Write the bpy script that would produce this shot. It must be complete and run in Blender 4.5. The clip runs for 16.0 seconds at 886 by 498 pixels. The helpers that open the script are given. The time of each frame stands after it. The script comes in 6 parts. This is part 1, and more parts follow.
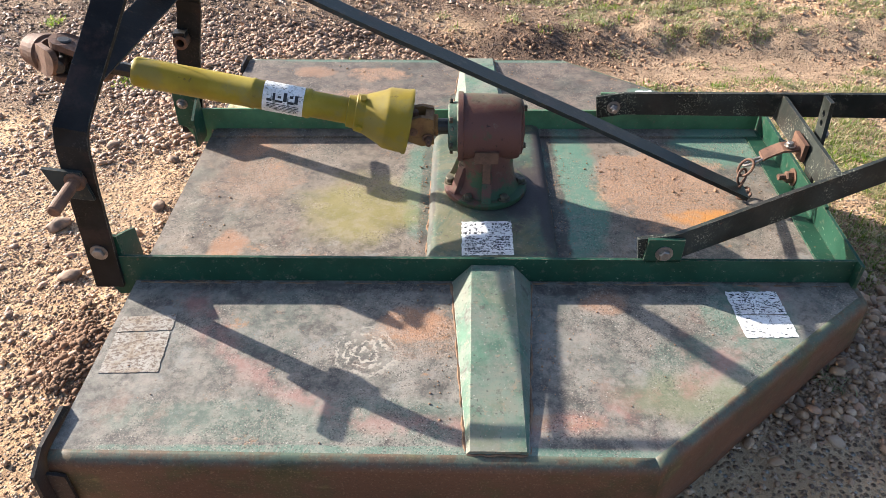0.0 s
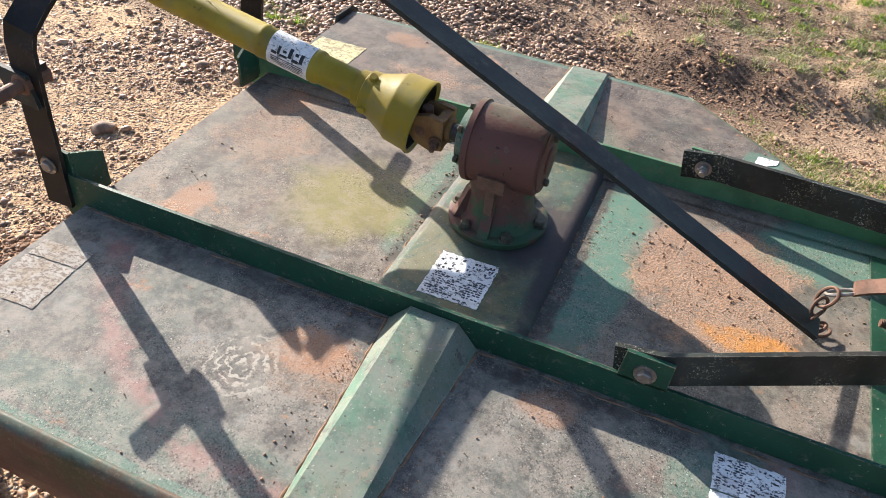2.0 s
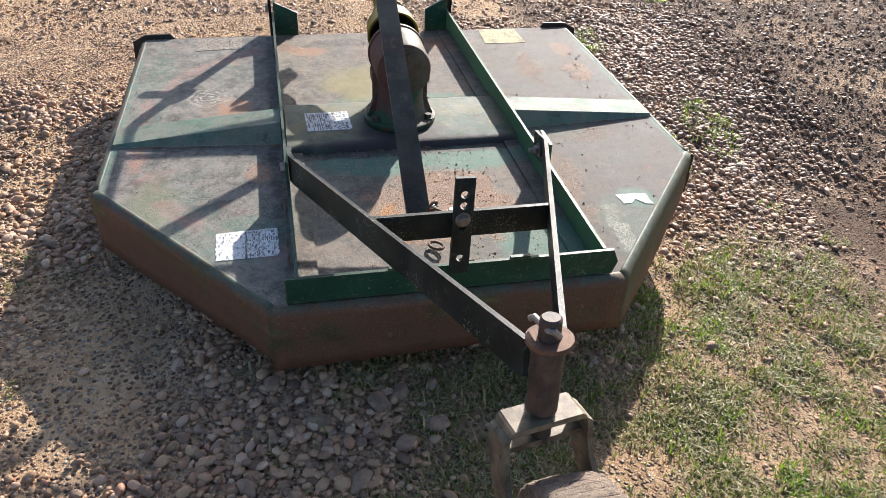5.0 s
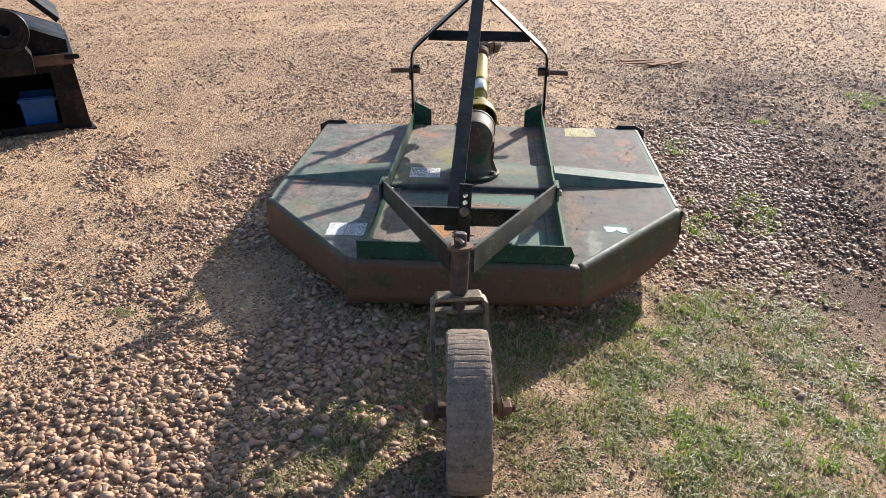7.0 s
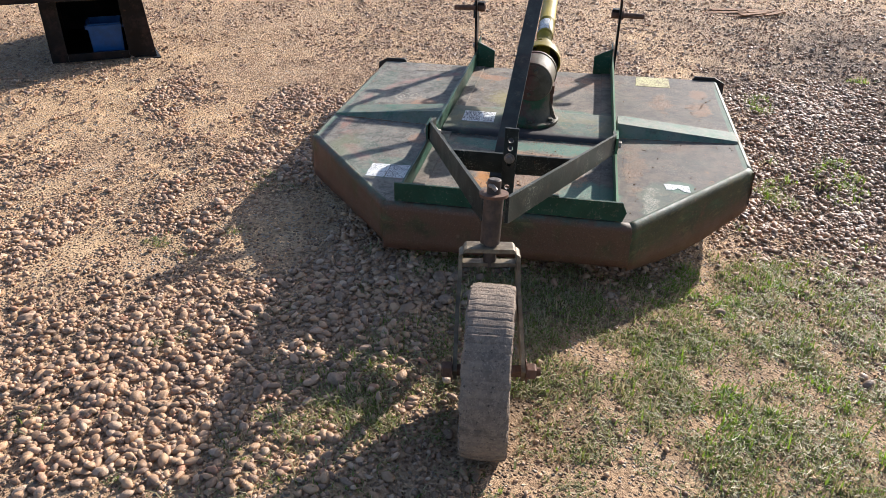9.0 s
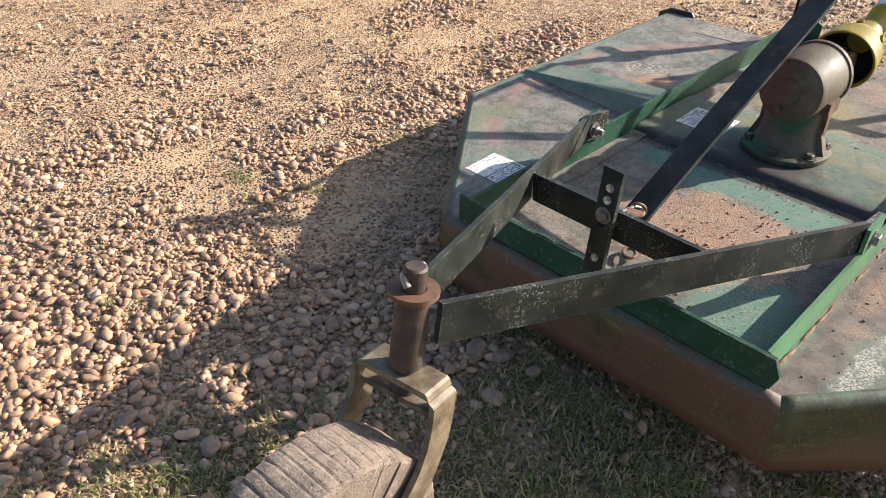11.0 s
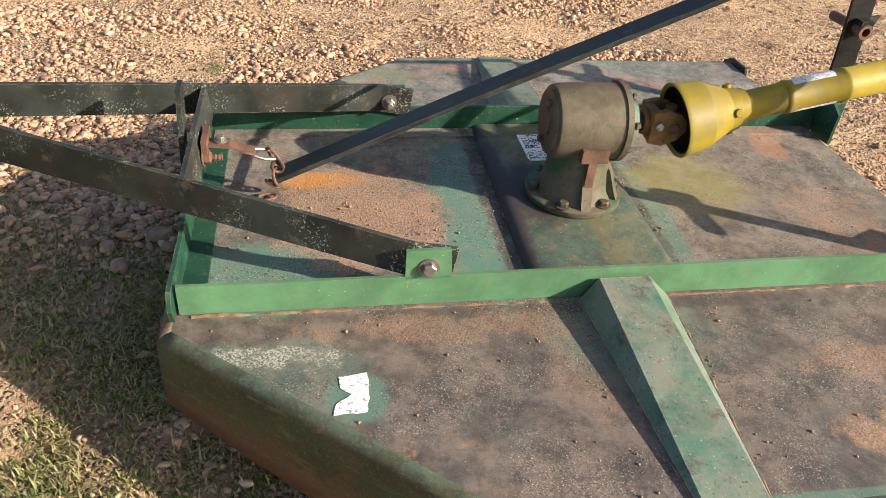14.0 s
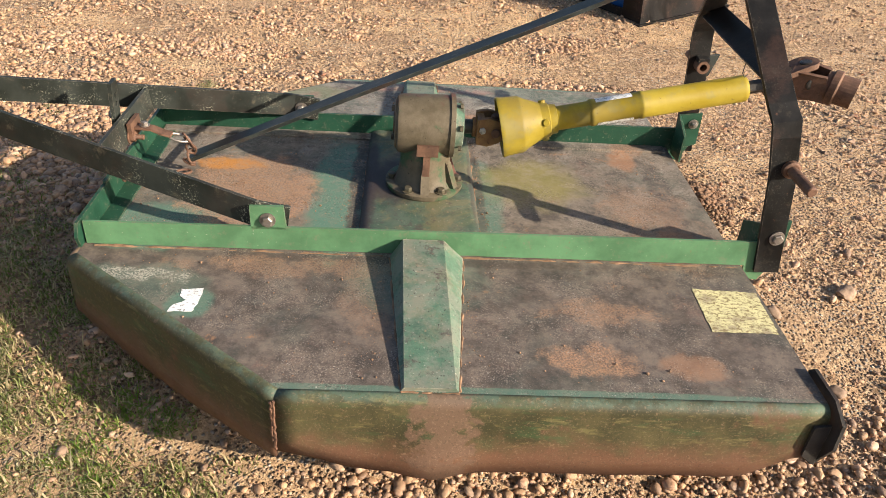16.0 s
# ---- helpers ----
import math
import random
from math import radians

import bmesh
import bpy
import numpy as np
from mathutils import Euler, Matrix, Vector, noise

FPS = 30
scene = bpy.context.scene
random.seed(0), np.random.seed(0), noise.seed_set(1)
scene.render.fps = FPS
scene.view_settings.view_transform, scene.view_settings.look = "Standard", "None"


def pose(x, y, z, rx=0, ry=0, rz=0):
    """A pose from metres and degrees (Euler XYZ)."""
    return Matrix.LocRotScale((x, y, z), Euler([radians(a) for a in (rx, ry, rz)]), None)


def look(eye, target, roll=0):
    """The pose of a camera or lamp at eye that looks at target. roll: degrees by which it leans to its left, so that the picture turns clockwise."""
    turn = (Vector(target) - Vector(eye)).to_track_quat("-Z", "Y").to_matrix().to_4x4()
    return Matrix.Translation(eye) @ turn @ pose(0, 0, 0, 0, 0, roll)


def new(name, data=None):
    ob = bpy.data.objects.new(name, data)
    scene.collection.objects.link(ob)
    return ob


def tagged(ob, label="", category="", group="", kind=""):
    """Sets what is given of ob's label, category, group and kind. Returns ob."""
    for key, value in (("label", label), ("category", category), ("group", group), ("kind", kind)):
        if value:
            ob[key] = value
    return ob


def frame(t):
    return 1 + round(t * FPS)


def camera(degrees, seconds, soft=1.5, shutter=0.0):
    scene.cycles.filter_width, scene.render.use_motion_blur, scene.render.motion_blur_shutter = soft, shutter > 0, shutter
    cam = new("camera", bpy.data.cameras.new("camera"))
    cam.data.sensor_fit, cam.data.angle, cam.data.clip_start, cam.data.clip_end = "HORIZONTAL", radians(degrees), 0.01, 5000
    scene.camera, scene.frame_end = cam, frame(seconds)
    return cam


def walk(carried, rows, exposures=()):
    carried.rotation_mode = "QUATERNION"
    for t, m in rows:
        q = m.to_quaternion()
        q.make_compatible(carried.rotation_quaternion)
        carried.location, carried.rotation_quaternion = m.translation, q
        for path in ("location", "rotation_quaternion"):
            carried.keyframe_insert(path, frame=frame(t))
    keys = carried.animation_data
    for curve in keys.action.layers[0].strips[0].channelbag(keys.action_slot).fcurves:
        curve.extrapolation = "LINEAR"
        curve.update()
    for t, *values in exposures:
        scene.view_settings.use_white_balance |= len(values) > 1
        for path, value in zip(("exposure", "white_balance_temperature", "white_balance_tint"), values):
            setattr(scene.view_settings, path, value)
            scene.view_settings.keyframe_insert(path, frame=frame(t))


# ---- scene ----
cam = camera(61.6, 16.0, soft=0.5)
PATH = [
    (0, (-0.116, -1.574, 1.3), (-0.156, -0.021, 0.04), -0.4),
    (0.5, (-0.104, -1.579, 1.271), (-0.191, -0.041, -0.005), -0.2),
    (1, (-0.038, -1.493, 1.202), (-0.205, 0.01, -0.106), 0.6),
    (1.5, (0.12, -1.258, 1.205), (-0.195, 0.204, -0.123), 3.0),
    (2, (0.281, -1.192, 1.197), (-0.246, 0.225, -0.113), 5.1),
    (2.5, (0.628, -1.217, 1.205), (-0.106, 0.144, -0.063), 5.0),
    (3, (0.889, -1.085, 1.182), (-0.035, 0.162, -0.08), 4.8),
    (3.5, (1.135, -0.922, 1.2), (-0.024, 0.114, -0.058), 3.5),
    (4, (1.47, -0.845, 1.214), (0.092, -0.076, -0.015), 2.2),
    (4.5, (1.702, -0.578, 1.179), (0.208, -0.02, -0.028), 2.7),
    (7, (2.946, 0.117, 1.302), (1.148, -0.031, 0.438), -0.2),
    (7.5, (3.01, 0.119, 1.301), (1.196, -0.034, 0.473), -0.1),
    (8, (3.019, 0.135, 1.31), (1.212, -0.028, 0.468), -0.0),
    (8.5, (2.988, 0.154, 1.293), (1.211, -0.061, 0.4), 0.1),
    (9, (2.812, 0.209, 1.232), (1.102, -0.125, 0.25), 0.5),
    (11.5, (1.504, 0.7, 1.089), (0.512, -0.596, -0.067), 0.9),
    (12, (1.303, 0.801, 1.108), (0.422, -0.588, -0.029), 2.0),
    (12.5, (1.031, 0.856, 1.091), (0.247, -0.601, -0.033), 3.6),
    (13, (0.732, 0.891, 1.073), (0.075, -0.622, -0.056), 4.6),
    (13.5, (0.613, 1.065, 1.068), (0.103, -0.494, -0.076), 5.2),
    (14, (0.508, 1.33, 1.068), (0.173, -0.251, -0.11), 5.4),
    (14.5, (0.34, 1.401, 1.047), (0.145, -0.197, -0.14), 5.3),
    (15, (0.161, 1.533, 1.087), (0.026, -0.087, -0.078), 5.2),
    (15.5, (0.057, 1.765, 1.177), (-0.066, 0.119, 0.048), 4.8),
    (16, (0.018, 1.812, 1.203), (-0.105, 0.147, 0.103), 4.6),
]
walk(cam, [(t, look(e, g, r)) for t, e, g, r in PATH], exposures=[(0, 1.58, 5850, 10), (2.5, 1.42, 5850, 10), (4.5, 1.20, 5750, 10), (7, 0.97, 5650, 10), (9, 1.00, 5650, 10), (11.5, 1.32, 5950, 10), (13, 1.28, 6150, 10), (16, 1.08, 6400, 10)])


# ---------------------------------------------------------------- light
SUN_FROM = Vector((-0.49, 0.272, 0.25)).normalized()
world = bpy.data.worlds.new("sky")
scene.world = world
world.use_nodes = True
wn, wl = world.node_tree.nodes, world.node_tree.links
wn.clear()
sky = wn.new("ShaderNodeTexSky")
sky.sky_type = "NISHITA"
sky.sun_disc = False
sky.air_density, sky.dust_density, sky.ozone_density = 0.85, 2.0, 0.8
sky.sun_elevation = math.asin(SUN_FROM.z)
sky.sun_rotation = math.atan2(SUN_FROM.x, SUN_FROM.y)
bg = wn.new("ShaderNodeBackground")
bg.inputs["Strength"].default_value = 0.086
wo = wn.new("ShaderNodeOutputWorld")
wl.new(sky.outputs[0], bg.inputs[0])
wl.new(bg.outputs[0], wo.inputs[0])
sun = new("sun", bpy.data.lights.new("sun", "SUN"))
sun.data.energy = 4.35
sun.data.angle = radians(0.5)
sun.data.color = (1.0, 0.88, 0.73)
sun.matrix_world = look(SUN_FROM * 20, (0, 0, 0))

# ---------------------------------------------------------------- materials


class Mat:
    """A small builder for node materials in world-space metres."""

    def __init__(self, name):
        self.m = bpy.data.materials.new(name)
        self.m.use_nodes = True
        self.n, self.l = self.m.node_tree.nodes, self.m.node_tree.links
        self.b = self.n["Principled BSDF"]
        self.pos = self.n.new("ShaderNodeNewGeometry")

    def put(self, socket, value):
        if hasattr(value, "is_output"):
            self.l.new(value, socket)
        elif isinstance(value, tuple) and len(value) == 3 and socket.type == "RGBA":
            socket.default_value = (*value, 1)
        else:
            socket.default_value = value

    def noise(self, scale, detail=4.0, rough=0.55, stretch=(1, 1, 1), offset=0.0, warp=0.0):
        mp = self.n.new("ShaderNodeMapping")
        mp.inputs["Scale"].default_value = stretch
        mp.inputs["Location"].default_value = (offset, offset * 0.7, offset * 1.3)
        self.l.new(self.pos.outputs["Position"], mp.inputs["Vector"])
        t = self.n.new("ShaderNodeTexNoise")
        t.inputs["Scale"].default_value = scale
        t.inputs["Detail"].default_value = detail
        t.inputs["Roughness"].default_value = rough
        t.inputs["Distortion"].default_value = warp
        self.l.new(mp.outputs[0], t.inputs["Vector"])
        return t.outputs[0]

    def cells(self, scale, feature="F1", out=0, stretch=(1, 1, 1)):
        mp = self.n.new("ShaderNodeMapping")
        mp.inputs["Scale"].default_value = stretch
        self.l.new(self.pos.outputs["Position"], mp.inputs["Vector"])
        t = self.n.new("ShaderNodeTexVoronoi")
        t.feature = feature
        t.inputs["Scale"].default_value = scale
        self.l.new(mp.outputs[0], t.inputs["Vector"])
        return t.outputs[out]

    def ramp(self, fac, lo, hi, a=0.0, b=1.0):
        r = self.n.new("ShaderNodeMapRange")
        r.interpolation_type = "SMOOTHSTEP"
        self.put(r.inputs[0], fac)
        for i, v in enumerate((lo, hi, a, b)):
            r.inputs[i + 1].default_value = v
        return r.outputs[0]

    def calc(self, op, a, b=0.0):
        c = self.n.new("ShaderNodeMath")
        c.operation = op
        self.put(c.inputs[0], a)
        self.put(c.inputs[1], b)
        return c.outputs[0]

    def mix(self, fac, a, b):
        x = self.n.new("ShaderNodeMix")
        x.data_type = "RGBA"
        self.put(x.inputs[0], fac)
        self.put(x.inputs[6], a)
        self.put(x.inputs[7], b)
        return x.outputs[2]

    def island(self):
        return self.pos.outputs["Random Per Island"]

    def blob(self, x, y, rx, ry, soft=0.5, ragged=0.6, scale=9.0):
        """1 inside a ragged patch round (x, y), 0 outside."""
        s = self.n.new("ShaderNodeSeparateXYZ")
        self.l.new(self.pos.outputs["Position"], s.inputs[0])
        u = self.calc("DIVIDE", self.calc("SUBTRACT", s.outputs[0], x), rx)
        v = self.calc("DIVIDE", self.calc("SUBTRACT", s.outputs[1], y), ry)
        d = self.calc("ADD", self.calc("MULTIPLY", u, u), self.calc("MULTIPLY", v, v))
        d = self.calc("ADD", d, self.calc("MULTIPLY", self.calc("SUBTRACT", self.noise(scale, 5, 0.65, offset=x), 0.5), ragged * 4))
        return self.ramp(d, 1 - soft, 1 + soft, 1.0, 0.0)

    def edge_wear(self, radius=0.006):
        bv = self.n.new("ShaderNodeBevel")
        bv.samples = 4
        bv.inputs["Radius"].default_value = radius
        d = self.n.new("ShaderNodeVectorMath")
        d.operation = "DOT_PRODUCT"
        self.l.new(bv.outputs[0], d.inputs[0])
        self.l.new(self.pos.outputs["Normal"], d.inputs[1])
        return self.ramp(d.outputs["Value"], 0.75, 0.98, 1.0, 0.0)

    def bump(self, height, strength=0.4, distance=0.002, before=None):
        b = self.n.new("ShaderNodeBump")
        b.inputs["Strength"].default_value = strength
        b.inputs["Distance"].default_value = distance
        self.put(b.inputs["Height"], height)
        if before:
            self.l.new(before, b.inputs["Normal"])
        return b.outputs[0]

    def done(self, color, rough=0.6, metal=0.0, normal=None, spec=0.5):
        self.put(self.b.inputs["Base Color"], color)
        self.put(self.b.inputs["Roughness"], rough)
        self.put(self.b.inputs["Metallic"], metal)
        self.put(self.b.inputs["Specular IOR Level"], spec)
        if normal:
            self.l.new(normal, self.b.inputs["Normal"])
        return self.m


RUST = (0.20, 0.085, 0.04)


def deck_material():
    m = Mat("weathered_deck_paint")
    s = m.n.new("ShaderNodeSeparateXYZ")
    m.l.new(m.pos.outputs["Position"], s.inputs[0])
    big = m.noise(3.2, 6, 0.65, warp=0.6)
    mid = m.noise(13, 8, 0.75)
    blotch = m.noise(26, 7, 0.75, offset=51)
    grain = m.noise(330, 2, 0.6)
    # one wing is lighter grey-green, the other darker brown
    pale = m.mix(m.ramp(mid, 0.38, 0.62), (0.074, 0.068, 0.056), (0.225, 0.205, 0.168))
    dark = m.mix(m.ramp(mid, 0.36, 0.66), (0.048, 0.038, 0.031), (0.168, 0.130, 0.102))
    brown = m.mix(m.ramp(mid, 0.36, 0.64), (0.085, 0.068, 0.050), (0.225, 0.180, 0.135))
    ragged = m.calc("ADD", s.outputs[1], m.calc("MULTIPLY", m.calc("SUBTRACT", m.noise(5, 6, 0.7, offset=41), 0.5), 0.16))
    c = m.mix(m.ramp(ragged, -0.36, -0.30), pale, brown)
    c = m.mix(m.ramp(ragged, 0.28, 0.36), c, dark)
    c = m.mix(m.calc("MULTIPLY", m.ramp(big, 0.50, 0.64), m.ramp(s.outputs[1], -0.3, 0.4, 0.32, 0.2)), c, (0.080, 0.118, 0.092))
    c = m.mix(m.calc("MULTIPLY", m.ramp(m.noise(7, 7, 0.75, offset=31), 0.54, 0.66), m.ramp(s.outputs[1], -0.3, 0.4, 0.55, 0.12)), c, (0.26, 0.26, 0.235))
    c = m.mix(m.ramp(blotch, 0.53, 0.65, 0, 0.72), c, (0.052, 0.042, 0.036))
    # green showing where the dirt is washed off
    for x, y, rx, ry, k in ((0.18, 0.02, 0.075, 0.32, 0.9), (-0.21, 0.05, 0.05, 0.22, 0.7), (0.60, 0.24, 0.13, 0.10, 0.85), (0.5, -0.62, 0.28, 0.12, 0.28), (-0.35, -0.72, 0.42, 0.05, 0.28), (-0.1, -0.788, 0.7, 0.010, 0.6),
                            (-0.2, 0.788, 0.6, 0.010, 0.6), (0.60, 0.49, 0.16, 0.08, 0.3), (0.66, 0.30, 0.08, 0.05, 0.6), (0.45, 0.55, 0.05, 0.05, 0.7), (0.50, -0.43, 0.09, 0.09, 0.55), (-0.02, 0.45, 0.14, 0.12, 0.3)):
        c = m.mix(m.calc("MULTIPLY", m.blob(x, y, rx, ry, 0.45, 0.7), k), c, (0.092, 0.195, 0.135))
    # yellowish film, reddish primer showing through
    c = m.mix(m.calc("MULTIPLY", m.blob(-0.36, -0.06, 0.15, 0.13, 0.8, 0.8), 0.65), c, (0.26, 0.22, 0.05))
    c = m.mix(m.calc("MULTIPLY", m.blob(0.36, -0.66, 0.16, 0.06, 0.8, 0.8), 0.5), c, (0.22, 0.21, 0.10))
    c = m.mix(m.ramp(m.noise(5.5, 7, 0.75, offset=4.0), 0.58, 0.70, 0, 0.5), c, (0.205, 0.115, 0.085))
    c = m.mix(m.ramp(m.noise(9, 7, 0.8, offset=9.0), 0.60, 0.68, 0, 0.85), c, (0.30, 0.155, 0.075))
    for x, y, rx, ry, k in ((-0.20, -0.47, 0.07, 0.05, 0.85), (-0.70, 0.22, 0.05, 0.06, 0.8), (-0.66, -0.22, 0.04, 0.07, 0.8), (0.05, -0.72, 0.10, 0.02, 0.6), (0.20, -0.40, 0.05, 0.04, 0.6), (-0.60, 0.70, 0.07, 0.04, 0.5)):
        c = m.mix(m.calc("MULTIPLY", m.blob(x, y, rx, ry, 0.5, 0.9, 14), k), c, (0.33, 0.165, 0.085))

    # round scar of rubbed primer over the blades' circle, and a scratched swirl
    def away(x, y):
        u, v = m.calc("SUBTRACT", s.outputs[0], x), m.calc("SUBTRACT", s.outputs[1], y)
        return m.calc("SQRT", m.calc("ADD", m.calc("MULTIPLY", u, u), m.calc("MULTIPLY", v, v)))

    ring = m.calc("ABSOLUTE", m.calc("SUBTRACT", away(-0.074, -0.01), m.calc("ADD", 0.690, m.calc("MULTIPLY", m.noise(6, 5, 0.7, offset=13), 0.09))))
    ring = m.calc("MULTIPLY", m.ramp(ring, 0.006, 0.045, 1.0, 0.0), m.ramp(m.noise(9, 6, 0.7, offset=23), 0.40, 0.56))
    c = m.mix(m.calc("MULTIPLY", m.calc("MULTIPLY", ring, 0.6), m.ramp(s.outputs[1], -0.30, -0.40)), c, (0.34, 0.165, 0.135))
    sw = away(-0.297, -0.551)
    coil = m.calc("SINE", m.calc("MULTIPLY", m.calc("ADD", sw, m.calc("MULTIPLY", m.noise(16, 4, 0.7), 0.09)), 300.0))
    coil = m.calc("MULTIPLY", m.ramp(coil, 0.1, 0.8), m.calc("MULTIPLY", m.ramp(sw, 0.045, 0.090, 0.85, 0.0), m.ramp(m.noise(40, 4, 0.7, offset=3), 0.40, 0.55)))
    c = m.mix(coil, c, (0.44, 0.39, 0.31))
    # oily grime by gearbox plate and front lip, with the plate's shade painted in
    for x, y, rx, ry, k in ((0.132, 0.0, 0.020, 0.36, 0.85), (-0.200, 0.0, 0.014, 0.36, 0.6), (-0.73, 0.02, 0.035, 0.30, 0.5), (0.05, 0.36, 0.5, 0.016, 0.5), (-0.1, -0.36, 0.6, 0.018, 0.6)):
        c = m.mix(m.calc("MULTIPLY", m.blob(x, y, rx, ry, 0.6, 0.9, 18), k), c, (0.052, 0.036, 0.030))
    # caked sand
    speck = m.ramp(m.noise(230, 3, 0.65), 0.42, 0.58)
    cake = m.blob(0.42, 0.04, 0.165, 0.185, 0.22, 0.75, 13)
    for x, y, rx, ry, k in ((-0.38, 0.69, 0.10, 0.045, 0.95), (-0.44, 0.53, 0.10, 0.045, 0.7), (-0.66, 0.15, 0.11, 0.20, 0.5), (0.22, 0.40, 0.24, 0.035, 0.5), (-0.19, -0.50, 0.10, 0.06, 0.5), (0.08, 0.50, 0.05, 0.12, 0.3), (-0.68, -0.30, 0.05, 0.05, 0.7)):
        cake = m.calc("MAXIMUM", cake, m.calc("MULTIPLY", m.blob(x, y, rx, ry, 0.75, 1.7, 15), k))
    c = m.mix(m.calc("MULTIPLY", cake, m.calc("ADD", m.calc("MULTIPLY", speck, 0.55), 0.26)), c, (0.46, 0.250, 0.135))
    c = m.mix(m.calc("MULTIPLY", m.blob(0.51, -0.095, 0.09, 0.032, 0.7, 0.8, 14), 0.9), c, (0.52, 0.22, 0.04))
    c = m.mix(m.calc("MULTIPLY", m.calc("MULTIPLY", m.blob(0.60, 0.45, 0.11, 0.022, 0.9, 2.6, 24), speck), 0.55), c, (0.66, 0.60, 0.48))
    # dust and grit, in patches
    strewn = m.ramp(m.noise(6, 5, 0.65, offset=61), 0.42, 0.60, 0.12, 1.0)
    c = m.mix(m.calc("MULTIPLY", m.ramp(m.noise(34, 8, 0.8, offset=2.0), 0.46, 0.62), m.ramp(s.outputs[1], -0.3, 0.4, 0.42, 0.17)), c, m.mix(m.ramp(s.outputs[1], -0.3, 0.4), (0.33, 0.275, 0.22), (0.255, 0.180, 0.122)))
    c = m.mix(m.calc("MULTIPLY", m.ramp(grain, 0.55, 0.63, 0, 0.5), strewn), c, (0.36, 0.295, 0.23))
    c = m.mix(m.calc("MULTIPLY", m.ramp(m.noise(300, 2, 0.6, offset=15), 0.55, 0.64, 0, 0.7), strewn), c, (0.035, 0.028, 0.024))
    c = m.mix(m.calc("MULTIPLY", m.ramp(m.noise(210, 1, 0.4, offset=5), 0.70, 0.74, 0, 0.6), strewn), c, (0.58, 0.53, 0.45))
    rough = m.ramp(mid, 0.3, 0.8, 0.74, 0.86)
    nb = m.bump(m.calc("ADD", grain, m.calc("MULTIPLY", cake, m.calc("MULTIPLY", speck, 2.2))), 0.55, 0.0011)
    nb = m.bump(m.noise(45, 5, 0.7, offset=7), 0.18, 0.002, nb)
    nb = m.bump(m.noise(4.5, 3, 0.5, offset=7), 0.35, 0.012, nb)
    return m.done(c, rough, 0.0, nb, 0.50)


def grimy_green(name, base, film, dust, oil=()):
    """Green plate under an uneven film of grime, oil and dust."""
    m = Mat(name)
    mid = m.noise(14, 8, 0.75, offset=3)
    big = m.noise(6, 6, 0.7, offset=12, warp=0.5)
    c = m.mix(m.ramp(mid, 0.35, 0.66), tuple(v * 0.7 for v in base), tuple(v * 1.35 for v in base))
    c = m.mix(m.ramp(big, 0.46, 0.60, 0, 0.85), c, film)
    c = m.mix(m.calc("MULTIPLY", m.ramp(m.noise(11, 7, 0.75, offset=22), 0.42, 0.58), dust), c, (0.245, 0.225, 0.180))
    c = m.mix(m.ramp(m.noise(19, 7, 0.78, offset=8), 0.55, 0.66, 0, 0.8), c, (0.060, 0.044, 0.034))
    c = m.mix(m.ramp(m.noise(50, 5, 0.75, offset=33), 0.58, 0.68, 0, 0.6), c, (0.27, 0.175, 0.105))
    c = m.mix(m.ramp(m.noise(220, 2, 0.5, offset=5), 0.67, 0.72, 0, 0.45), c, (0.48, 0.44, 0.36))
    c = m.mix(m.ramp(m.noise(160, 2, 0.5, offset=45), 0.66, 0.73, 0, 0.8), c, (0.03, 0.024, 0.02))
    c = m.mix(m.calc("MULTIPLY", m.edge_wear(0.005), m.ramp(m.noise(60, 3, 0.6), 0.40, 0.6)), c, (0.34, 0.30, 0.22))
    for x, y, rx, ry, k in oil:
        c = m.mix(m.calc("MULTIPLY", m.blob(x, y, rx, ry, 0.6, 0.8, 16), k), c, (0.036, 0.022, 0.020))
    nb = m.bump(m.calc("ADD", m.noise(240, 3, 0.65), m.calc("MULTIPLY", mid, 1.6)), 0.5, 0.0012)
    nb = m.bump(m.noise(7, 3, 0.5, offset=2), 0.3, 0.01, nb)
    return m.done(c, m.ramp(mid, 0.3, 0.8, 0.66, 0.82), 0.0, nb, 0.7)


def green_paint(name, base=(0.015, 0.056, 0.028), dirt=0.45):
    m = Mat(name)
    mid = m.noise(11, 6, 0.65)
    c = m.mix(m.ramp(mid, 0.3, 0.7), base, tuple(v * 1.55 for v in base))
    c = m.mix(m.calc("MULTIPLY", m.ramp(m.noise(46, 7, 0.8, offset=3), 0.54, 0.68), dirt), c, (0.20, 0.165, 0.118))
    c = m.mix(m.ramp(m.noise(45, 5, 0.7, offset=8), 0.66, 0.74, 0, 0.8), c, RUST)
    c = m.mix(m.ramp(m.noise(120, 3, 0.6, offset=6), 0.68, 0.72, 0, 0.85), c, (0.30, 0.33, 0.23))
    c = m.mix(m.calc("MULTIPLY", m.edge_wear(0.004), m.ramp(m.noise(60, 3, 0.6), 0.4, 0.6)), c, (0.20, 0.17, 0.12))
    nb = m.bump(m.calc("ADD", m.noise(120, 3, 0.6), m.calc("MULTIPLY", mid, 2.0)), 0.3, 0.001)
    return m.done(c, m.ramp(mid, 0.3, 0.8, 0.40, 0.64), 0.0, nb, 0.28)


